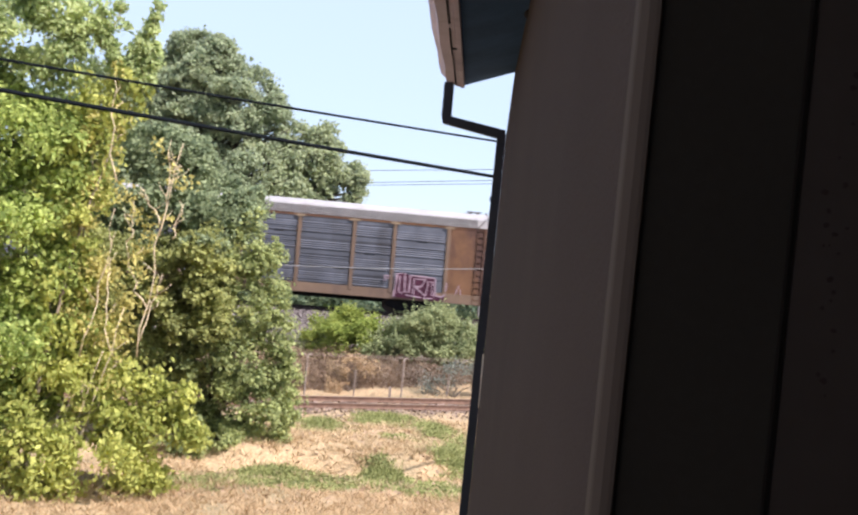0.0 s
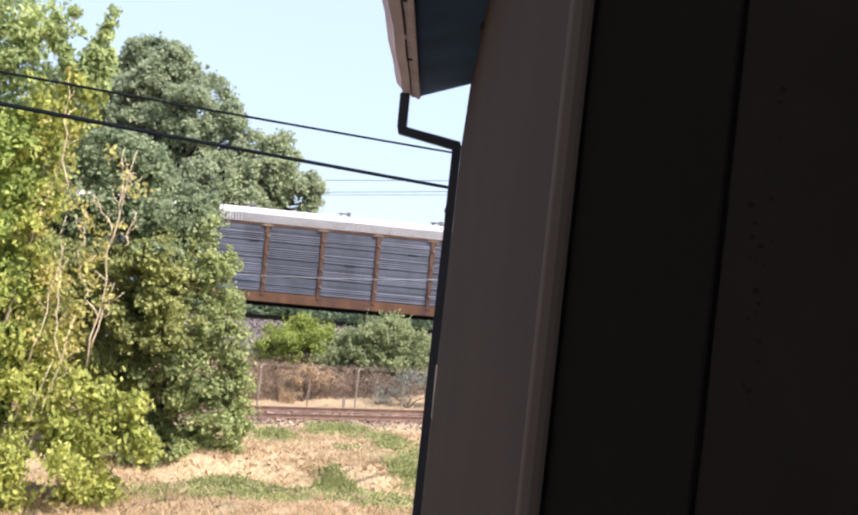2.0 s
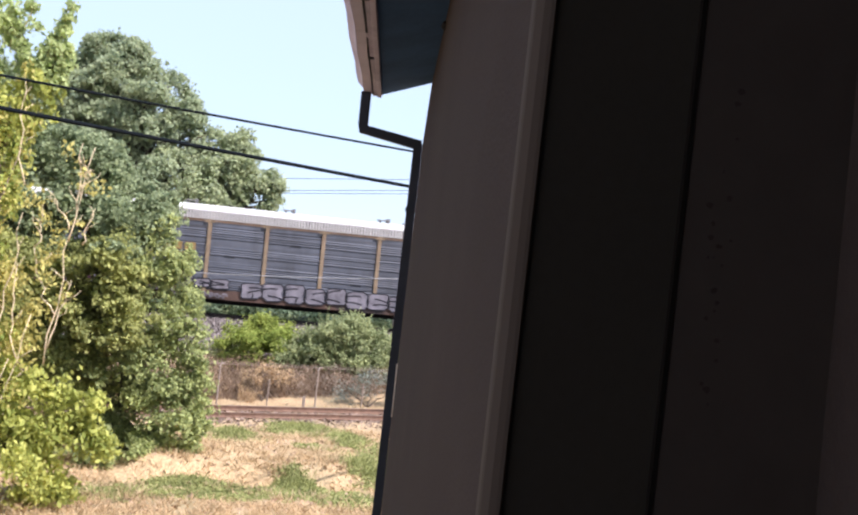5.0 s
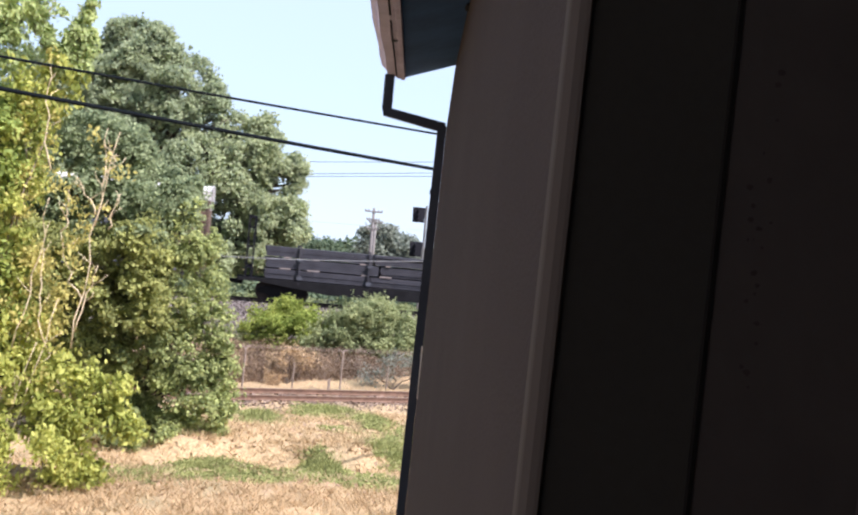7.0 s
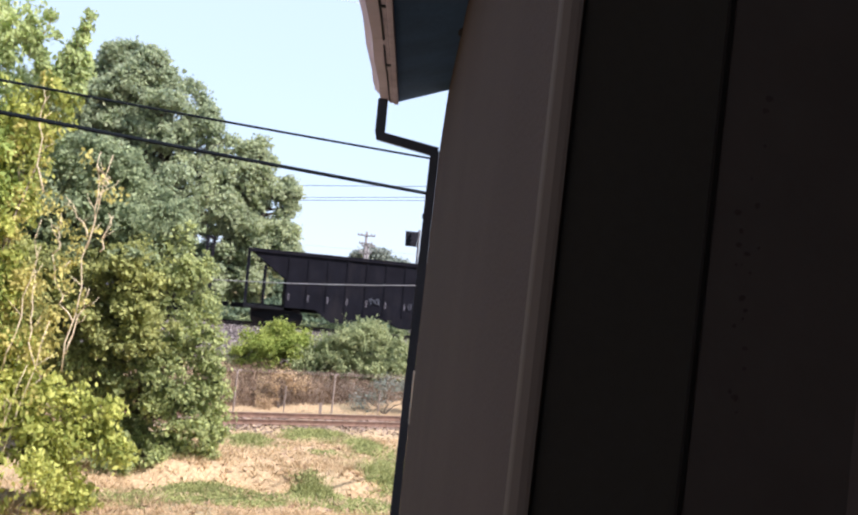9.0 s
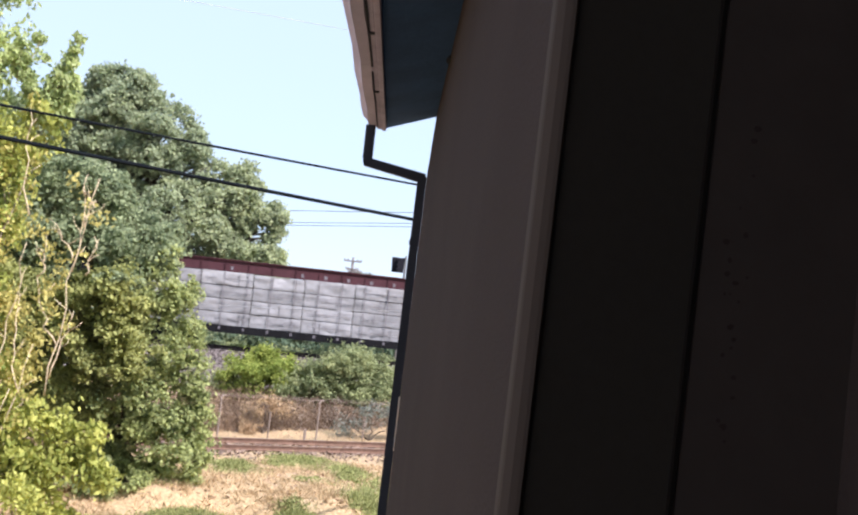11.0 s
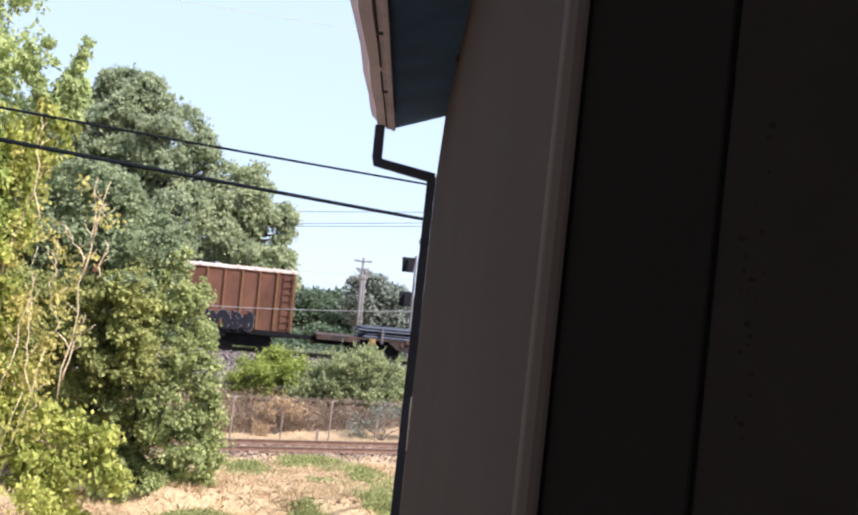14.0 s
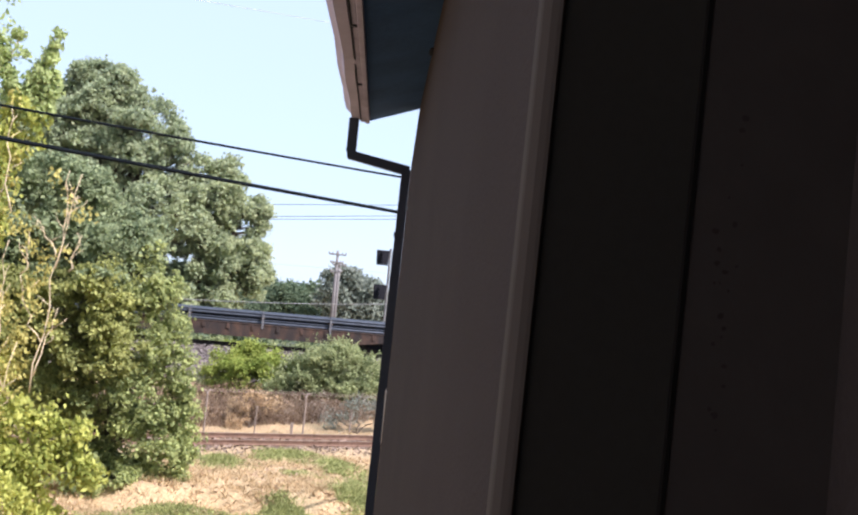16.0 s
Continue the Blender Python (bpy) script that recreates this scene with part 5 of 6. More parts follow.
def truck(car, x):
    t = part("truck", boxes((x - 0.18, x + 0.18, -1.15, 1.15, 0.38, 0.72), bevel=0.03), M["under"], car, "black four-wheel truck")
    for y in (-1.08, 1.08):
        bm = bmesh.new()
        prism(bm, [(x - 1.25, 0.40), (x - 1.25, 0.62), (x - 0.55, 0.82), (x + 0.55, 0.82), (x + 1.25, 0.62), (x + 1.25, 0.40), (x + 0.85, 0.34), (x + 0.45, 0.20), (x - 0.45, 0.20), (x - 0.85, 0.34)], y - 0.07, y + 0.07, "y")
        part("side_frame", bm, M["under"], t)
    for dx in (-0.89, 0.89):
        bm = bmesh.new()
        for y in (-0.76, 0.76):
            cyl(bm, (0, y - 0.065, 0), (0, y + 0.065, 0), WHEEL_R, 24)
            cyl(bm, (0, y - 0.085, 0), (0, y + 0.085, 0), WHEEL_R * 0.3, 12)
        cyl(bm, (0, -1.05, 0), (0, 1.05, 0), 0.085, 10)
        w = part("wheelset", bm, M["wheel"], t)
        w.location = (x + dx, 0, WHEEL_R)
        WHEELSETS.append((w, x + dx))


def couplers(car, L):
    for x0, x1 in ((-0.62, 0.3), (L - 0.3, L + 0.62)):
        part("coupler", boxes((x0, x1, -0.11, 0.11, 0.72, 0.95), bevel=0.02), M["under"], car)


def ladder(name, parent, x, y, z0, z1, w, material, rungs):
    bm = bmesh.new()
    for dx in (0, w):
        box(bm, x + dx - 0.02, x + dx + 0.02, y - 0.02, y + 0.02, z0, z1)
    for i in range(rungs):
        z = z0 + (z1 - z0) * (i + 0.5) / rungs
        box(bm, x, x + w, y - 0.015, y + 0.015, z - 0.018, z + 0.018)
    return part(name, bm, M[material], parent)


def ribbon(bm, pts, w, y):
    """A flat painted stroke through (x, z) points."""
    row = []
    for i, (x, z) in enumerate(pts):
        x0, z0 = pts[max(i - 1, 0)]
        x1, z1 = pts[min(i + 1, len(pts) - 1)]
        d = math.hypot(x1 - x0, z1 - z0) or 1.0
        nx, nz = -(z1 - z0) / d * w / 2, (x1 - x0) / d * w / 2
        row.append((bm.verts.new((x + nx, y, z + nz)), bm.verts.new((x - nx, y, z - nz))))
    for (a0, a1), (b0, b1) in zip(row, row[1:]):
        bm.faces.new((a0, a1, b1, b0))


def scrawl(parent, x0, x1, z0, z1, y, n, fill, edge, seed, label, bold=1.0):
    """Painted marks: rounded strokes that spell nothing, with a paler or darker rim."""
    n = round(n * 1.5)
    step, h = (x1 - x0) / n, z1 - z0
    for i in range(n):
        k = np.random.default_rng(seed * 100 + i)
        bm, bm2 = bmesh.new(), bmesh.new()
        strokes = []
        cx, cz = x0 + (i + 0.5) * step, z0 + h * 0.5
        a0 = k.uniform(0, 2 * np.pi)
        sweep = k.uniform(3.2, 5.6)
        rx, rz = step * k.uniform(0.30, 0.42), h * k.uniform(0.34, 0.44)
        strokes.append([(cx + rx * math.cos(a0 + sweep * q / 12), cz + rz * math.sin(a0 + sweep * q / 12)) for q in range(13)])
        lean = k.uniform(-0.2, 0.2) * step
        u = cx + k.uniform(-0.35, 0.35) * step
        strokes.append([(u - lean, z0 + 0.04 * h), (u, cz), (u + lean, z1 - 0.04 * h)])
        if k.uniform() < 0.7:
            v = z0 + h * k.uniform(0.25, 0.75)
            strokes.append([(cx - 0.42 * step, v), (cx, v + 0.12 * h), (cx + 0.42 * step, v - 0.05 * h)])
        w = min(step, h) * k.uniform(0.12, 0.19) * bold
        for st in strokes:
            y -= 0.0007
            ribbon(bm2, st, w + min(step, h) * 0.06, y)
            ribbon(bm, st, w, y - 0.02)
        part("graffiti", bm2, M[edge], parent, label)
        part("graffiti", bm, M[fill], parent, label)


def blocks(parent, x0, x1, z0, z1, y, n, fill, edge, seed, label):
    """Fat painted shapes side by side, each filled, rimmed and cut by a few thin strokes."""
    step = (x1 - x0) / n
    for i in range(n):
        k = np.random.default_rng(seed * 100 + i)
        bm, bm2 = bmesh.new(), bmesh.new()
        xa, xb = x0 + i * step + k.uniform(-0.02, 0.06), x0 + (i + 1) * step - k.uniform(-0.03, 0.06)
        za, zb = z0 + k.uniform(-0.02, 0.14), z1 - k.uniform(-0.03, 0.16)
        w, h = xb - xa, zb - za
        t, u = k.uniform(0.08, 0.28, 4) * w, k.uniform(0.08, 0.24, 4) * h
        ring = [(xa + t[0], za), (xb - t[1], za + 0.03), (xb, za + u[1]), (xb - 0.05 * w, za + h * 0.5), (xb, zb - u[2]), (xb - t[2], zb), (xa + t[3], zb - 0.02), (xa, zb - u[3]), (xa + 0.04 * w, za + h * 0.5), (xa, za + u[0])]
        yy = y - 0.0012 * i
        bm.faces.new([bm.verts.new((a, yy - 0.012, b)) for a, b in ring])
        ribbon(bm2, ring + ring[:1], 0.06, yy - 0.016)
        side = k.uniform() < 0.5
        for q in range(2):
            v = za + h * (0.33 + 0.33 * q + k.uniform(-0.04, 0.04))
            a, b = (xa, xb - w * k.uniform(0.25, 0.4)) if side else (xa + w * k.uniform(0.25, 0.4), xb)
            rise = k.uniform(-0.28, 0.28) * h
            ribbon(bm2, [(a, v), ((a + b) / 2, v + 0.04 * h + rise / 2), (b, v + rise)], 0.07, yy - 0.017 - 0.001 * q)
            side = side if k.uniform() < 0.5 else not side
        if k.uniform() < 0.5:
            v = xa + w * k.uniform(0.4, 0.6)
            ribbon(bm2, [(v, za), (v + 0.04, za + h * 0.34)], 0.07, yy - 0.019)
        part("graffiti", bm2, M[edge], parent, label)
        part("graffiti", bm, M[fill], parent, label)


def prism_y(bm, p, y0, y1):
    lo = [bm.verts.new((a, y0, b)) for a, b in p]
    hi = [bm.verts.new((a, y1, b)) for a, b in p]
    bm.faces.new(lo)
    bm.faces.new(hi[::-1])
    for i in range(len(p)):
        j = (i + 1) % len(p)
        bm.faces.new((lo[i], hi[i], hi[j], lo[j]))


def ribbed_roof(L, half, z_side, z_eave, z_top, parent, coat="roof_white", pitch=0.27, slot=0.30):
    """Arched roof whose sides come down as a band cut by narrow upright slots."""
    prof = [(-half, z_side), (-half + 0.02, z_eave - 0.06), (-half + 0.16, z_eave + 0.04), (-half * 0.62, z_top - 0.10), (-half * 0.3, z_top - 0.02), (0, z_top), (half * 0.3, z_top - 0.02), (half * 0.62, z_top - 0.10), (half - 0.16, z_eave + 0.04), (half - 0.02, z_eave - 0.06), (half, z_side)]
    xs, ins = [0.0, 0.55], [0, 0]
    n = int((L - 1.1) / pitch)
    w = (L - 1.1) / n
    for i in range(n):
        x = 0.55 + w * i
        xs += [x + 0.001, x + w * (0.96 - slot), x + w * (0.98 - slot), x + w * 0.98]
        ins += [0, 0, 1, 1]
    xs += [L - 0.55, L]
    ins += [0, 0]
    verts, faces, dark = [], [], []
    for x, k in zip(xs, ins):
        for j, (a, b) in enumerate(prof):
            d = 0.10 * k * (1.0 if j in (0, 1, 9, 10) else 0.1 if j in (2, 8) else 0.0)
            verts.append((x, a - math.copysign(d, a) if abs(a) > 0.1 else a, b))
    m = len(prof)
    for i in range(len(xs) - 1):
        for j in range(m - 1):
            # slot backs are coloured dark for the shade inside the car
            if ins[i] and ins[i + 1] and j in (0, m - 2):
                dark.append(len(faces))
            faces.append((i * m + j, i * m + j + 1, (i + 1) * m + j + 1, (i + 1) * m + j))
    faces.append(tuple(range(m - 1, -1, -1)))
    faces.append(tuple((len(xs) - 1) * m + j for j in range(m)))
    me = bpy.data.meshes.new("roof")
    me.from_pydata(verts, [], faces)
    me.materials.append(M[coat])
    me.materials.append(M["roof_slot"])
    for i in dark:
        me.polygons[i].material_index = 1
    return mesh_part("roof", me, M[coat], parent, "pale ribbed roof with upright slots")


def corrugated(x0, x1, z0, z1, y, n, depth, parent, label=""):
    """A sheet pressed into level ridges of uneven depth, in four tiers with a dark seam between."""
    g = np.random.default_rng(int(x0 * 100) + int(y * 10) + 900)
    verts, faces, zs = [], [], []
    tiers = max(1, round((z1 - z0) / 0.86))
    h = (z1 - z0) / tiers
    for i in range(tiers):
        a = z0 + h * i
        zs += [(a, 0.085), (a + 0.045, 0.085), (a + 0.05, 0.0)]
        p = 0.105
        for q in range(4 + int(g.integers(0, 2))):
            u = a + 0.07 + q * p
            e = depth * g.choice([0.6, 1.4, 2.2, 3.4], p=[0.2, 0.3, 0.3, 0.2])
            zs += [(u, 0), (u + 0.025, -0.004), (u + 0.075, e), (u + p - 0.012, e)]
        zs += [(a + 0.62, 0.006), (a + h - 0.002, 0.010)]
    zs.append((z1, 0.06))
    for z, d in zs:
        for x in (x0, x1):
            verts.append((x, y + d, z))
    for i in range(len(zs) - 1):
        faces.append((2 * i, 2 * i + 1, 2 * i + 3, 2 * i + 2))
    k = len(verts)
    verts += [(x0, y + 0.11, z0), (x1, y + 0.11, z0), (x1, y + 0.11, z1), (x0, y + 0.11, z1)]
    faces.append((k, k + 3, k + 2, k + 1))
    me = bpy.data.meshes.new("side_panel")
    me.from_pydata(verts, [], faces)
    return mesh_part("side_panel", me, M["panel"], parent, label)


BAYS = [1.85, 2.62, 1.95, 2.62, 2.72, 2.72, 2.72, 2.62, 1.95, 2.62, 1.85]


def auto_rack(u, L, label, coat, sill, variant):
    car = thing("railcar", label, "railcar", "cars of the freight train")
    CARS.append((car, u))
    half, zs, ze, zt = 1.50, 4.72, 5.20, 5.49
    zb = 1.12
    part("underframe", boxes((0.05, L - 0.05, -1.46, 1.46, 0.86, zb), (2.6, L - 2.6, -0.5, 0.5, 0.55, 0.86)), M["under"], car)
    part("side_sill", boxes((0, L, -half - 0.03, -half + 0.06, 0.80, zb + 0.16), bevel=0.01), M["tan" if u < 0 else sill], car, "painted side sill")
    part("side_sill", boxes((0, L, half - 0.06, half + 0.03, 0.80, zb + 0.16), bevel=0.01), M[sill], car)
    ribbed_roof(L, half + 0.05, zs, ze, zt, car, "roof_grey" if u < 0 else "roof_white", 0.144, 0.58 if u < 0 else 0.46)
    part("top_rail", boxes((0, L, -half - 0.02, -half + 0.1, zs - 0.12, zs - 0.002)), M[coat], car)
    part("top_rail", boxes((0, L, half - 0.1, half + 0.02, zs - 0.12, zs - 0.002)), M[coat], car)
    bays = BAYS
    k = L / sum(bays)
    x = 0.0
    for i, b in enumerate(bays):
        b *= k
        last = i == len(bays) - 1
        if i in (0, len(bays) - 1):
            part("end_panel", boxes((x + 0.02, x + b - 0.14, -half, -half + 0.06, zb + 0.16, zs - 0.12)), M[coat], car)
            part("end_panel", boxes((x + 0.02, x + b - 0.14, half - 0.06, half, zb + 0.16, zs - 0.12)), M[coat], car)
        else:
            for y, s in ((-half, 1), (half, -1)):
                if variant == "logo" and i == 2 and s == 1:
                    corrugated(x + 0.14, x + b - 0.14, zb + 0.16, 2.75, y, 12, 0.013, car)
                    sign = part("sign_panel", boxes((x + 0.14, x + b - 0.14, y - 0.02, y + 0.05, 2.76, zs - 0.12)), M[coat], car)
                    cx, cz = x + b / 2, 3.95
                    bm = bmesh.new()
                    prism_y(bm, [(cx - 0.36, cz - 0.02), (cx + 0.36, cz - 0.02), (cx + 0.40, cz + 0.42), (cx - 0.40, cz + 0.42)], y - 0.032, y - 0.022)
                    part("shield_top", bm, M["navy"], sign)
                    bm = bmesh.new()
                    prism_y(bm, [(cx - 0.30, cz - 0.56), (cx + 0.30, cz - 0.56), (cx + 0.37, cz - 0.03), (cx - 0.37, cz - 0.03)], y - 0.032, y - 0.022)
                    part("shield_field", bm, M["white_paint"], sign)
                    bm = bmesh.new()
                    for q in range(5):
                        prism_y(bm, [(cx - 0.26 + q * 0.12, cz - 0.54), (cx - 0.20 + q * 0.12, cz - 0.54), (cx - 0.20 + q * 0.12, cz - 0.06), (cx - 0.26 + q * 0.12, cz - 0.06)], y - 0.04, y - 0.033)
                    part("shield_stripes", bm, M["red_paint"], sign)
                    part("lettering_bar", boxes((cx - 0.62, cx + 0.62, y - 0.03, y - 0.021, 3.0, 3.1)), M["sill_dark"], sign)
                else:
                    corrugated(x + 0.112, x + b - 0.112, zb + 0.16, zs - 0.12, y, 24, 0.013, car)
                    if s == 1:
                        zq = zb + 0.16 + 0.83 * (1 + (i * 7 + int(L * 10)) % 3)
                        xq = x + b * (0.3 + 0.13 * (i % 4))
                        part("latch", boxes((xq, xq + 0.5, y - 0.02, y - 0.002, zq, zq + 0.05)), M["under"], car)
        if not last:
            for y0, y1 in ((-half - 0.06, -half + 0.10), (half - 0.10, half + 0.06)):
                post = part("post", boxes((x + b - 0.095, x + b + 0.095, y0, y1, zb - 0.02, zs - 0.004), bevel=0.012), M["tan_post" if coat == "tan" else "tan" if u < 0 else coat], car)
                if y0 < 0:
                    part("cap", boxes((x + b - 0.26, x + b + 0.26, y0 - 0.02, y0 - 0.002, zs - 0.15, zs - 0.05)), M["tan_post"], post)
                if y0 < 0 and variant == "logo":
                    for zq in (1.75, 2.62, 3.2, 4.05):
                        part("bracket", boxes((x + b + 0.0, x + b + 0.11, y0 - 0.05, y0 - 0.002, zq, zq + 0.10)), M["tan_post"], post)
        x += b
    for xa, xb in ((0.0, 0.08), (L - 0.08, L)):
        part("end_door", boxes((xa, xb, -half + 0.1, half - 0.1, zb, zt - 0.25)), M["sill_dark" if xa == 0 else coat], car)
        part("corner_post", boxes((xa - 0.005, xb + 0.005, -half - 0.045, -half + 0.098, zb - 0.3, zs + 0.1)), M[coat], car)
        part("corner_post", boxes((xa - 0.005, xb + 0.005, half - 0.098, half + 0.045, zb - 0.3, zs + 0.1)), M[coat], car)
    ladder("ladder", car, L - 0.46, -half - 0.035, 0.9, zs + 0.05, 0.36, coat, 12)
    if u > 0:
        part("corner_sheet", boxes((0.03, 0.72, -half - 0.012, -half - 0.002, zb + 0.17, zs - 0.13)), M["rust_red" if coat == "orange" else coat], car)
    bm = bmesh.new()
    box(bm, 0.78, 0.86, -half - 0.05, -half - 0.004, 1.35 if coat == "tan" else 3.75, zs - 0.35)
    part("grab_bar", bm, M["yellow"], car, "yellow vertical door bar")
    # pale end arches with corner fins, and a dark slanting seam behind them
    for xa, s in ((0.0, -1), (L, 1)):
        bm = bmesh.new()
        prism(bm, [(-half, zs - 0.1), (-half + 0.03, ze - 0.02), (-half * 0.62, zt - 0.06), (0, zt + 0.03), (half * 0.62, zt - 0.06), (half - 0.03, ze - 0.02), (half, zs - 0.1)], xa + s * 0.01, xa + s * 0.09)
        part("end_arch", bm, M["roof_grey"], car, "pale roof end plate")
        part("end_fin", boxes((min(xa + s * 0.01, xa + s * 0.12), max(xa + s * 0.01, xa + s * 0.12), -half - 0.05, -half + 0.05, zs - 0.5, ze + 0.18), bevel=0.01), M["roof_grey"], car)
        bm = bmesh.new()
        prism_y(bm, [(xa - s * 0.10, ze - 0.03), (xa - s * 0.17, ze - 0.03), (xa - s * 0.48, zs + 0.02), (xa - s * 0.40, zs + 0.02)], -half - 0.060, -half - 0.045)
        part("roof_seam", bm, M["roof_slot"], car)
    # small raised vents along the roof
    if u > 0:
        for k in range(5):
            xa = L * (0.115 + k * 0.18)
            part("roof_vent", boxes((xa, xa + 0.62, -0.35, 0.35, zt + 0.10, zt + 0.15), (xa + 0.1, xa + 0.16, -0.25, 0.25, zt - 0.05, zt + 0.10), (xa + 0.46, xa + 0.62, -0.25, 0.25, zt - 0.05, zt + 0.22), bevel=0.006), M["grey_metal"], car)
    else:
        part("roof_vent", boxes((L - 0.9, L - 0.2, -0.3, 0.3, zt + 0.05, zt + 0.12), (L - 0.8, L - 0.7, -0.2, 0.2, zt - 0.05, zt + 0.05), (L - 0.4, L - 0.3, -0.2, 0.2, zt - 0.05, zt + 0.05)), M["grey_metal"], car)
    truck(car, 3.6)
    truck(car, L - 3.6)
    couplers(car, L)
    return car, half


def make_train():
    car, h = auto_rack(-18.6, 27.5, "orange and grey enclosed auto-rack railcar with plum painted marks", "orange", "orange", "")
    y = -h - 0.07
    bm = bmesh.new()
    bm.faces.new([bm.verts.new((a, y - 0.006, b)) for a, b in ((23.02, 0.9), (25.55, 0.88), (25.6, 1.1), (25.05, 1.12), (25.02, 2.0), (23.85, 2.02), (23.55, 2.14), (23.1, 2.12))])
    part("graffiti", bm, M["plum_paint"], car, "plum spray-painted block")
    bm = bmesh.new()
    lines = (((23.0, 0.92), (23.1, 2.1), (23.5, 2.15), (23.54, 1.2), (23.76, 1.2), (23.78, 2.06), (24.4, 2.04), (25.04, 2.0), (25.1, 1.12), (25.45, 1.1), (25.6, 1.25)), ((23.24, 2.0), (23.24, 1.15), (23.45, 1.15)), ((23.98, 1.1), (23.98, 1.9), (24.6, 1.9)), ((23.98, 1.52), (24.35, 1.52), (24.58, 1.88)),
             ((24.1, 1.48), (24.6, 1.05)), ((24.62, 1.1), (24.72, 1.82), (24.92, 1.82), (24.95, 1.1)), ((23.6, 1.05), (24.4, 0.98)), ((24.5, 0.95), (25.0, 0.98)), ((26.15, 1.3), (26.25, 1.75), (26.4, 1.3)), ((25.66, 1.85), (25.6, 1.4)), ((22.45, 1.95), (22.75, 1.95)), ((22.5, 1.68), (22.48, 1.95)), ((22.5, 1.82), (22.7, 1.82)))
    for q, pts in enumerate(lines):
        ribbon(bm, pts, 0.085 if q == 0 else 0.06, y - 0.012 - 0.001 * q)
    part("graffiti", bm, M["pink_paint"], car, "pale pink painted outlines")
    car, h = auto_rack(10.22, 26.9, "orange and grey enclosed auto-rack railcar with a shield panel", "orange", "orange", "logo")
    g = np.random.default_rng(44)
    for q in range(9):
        xa = 2.4 + g.uniform(0, 3.5)
        zq = 1.35 + q * 0.1
        bm = bmesh.new()
        ribbon(bm, [(xa + d * g.uniform(0.9, 1.1), zq + 0.05 * math.sin(d + q)) for d in np.linspace(0, g.uniform(1.4, 4.2), 8)], g.uniform(0.04, 0.09), -h - 0.066 - 0.001 * q)
        part("graffiti", bm, M["blue_paint"], car, "pale blue spray-painted streak")
    scrawl(car, 22.6, 24.7, 1.75, 2.3, -h - 0.07, 5, "white_paint", "panel", 5, "small white spray-painted marks")
    car, h = auto_rack(38.10, 27.3, "tan and grey enclosed auto-rack railcar with white painted marks", "tan", "sill_dark", "")
    y = -h - 0.07
    blocks(car, 1.7, 6.2, 0.92, 2.02, y, 6, "chalk_paint", "plum_paint", 6, "plum-edged pale lilac spray-painted shapes")
    scrawl(car, 6.2, 8.0, 0.95, 1.95, y - 0.03, 2, "chalk_paint", "plum_paint", 16, "plum-edged spray-painted marks", 1.2)
    blocks(car, 8.0, 10.6, 1.25, 1.95, y, 3, "chalk_paint", "black", 7, "pale blocky spray-painted shapes")
    scrawl(car, 7.6, 10.6, 0.88, 1.15, y - 0.03, 6, "chalk_paint", "chalk_paint", 27, "small pale spray-painted marks")
    blocks(car, 11.2, 21.8, 0.92, 1.88, y, 10, "chalk_paint", "black", 8, "large chalky white spray-painted shapes")
    scrawl(car, 22.2, 26.5, 0.85, 1.9, y, 5, "chalk_paint", "black_paint", 9, "white and black spray-painted marks")
    bm = boxes((6.95, 8.9, y + 0.04, y + 0.05, 2.98, 3.03), *[(7.0 + q * 0.64, 7.52 + q * 0.64, y + 0.04, y + 0.05, 3.12, 3.5) for q in range(3)])
    part("lettering_bar", bm, M["yellow"], car, "faded yellow lettering bars")
    bulkhead_flat(67.0, 18.3)
    hopper(86.65, 13.05)
    centre_beam(100.85, 18.85)
    boxcar(120.85, 15.05)
    pipe_flat(137.2, 26.3)


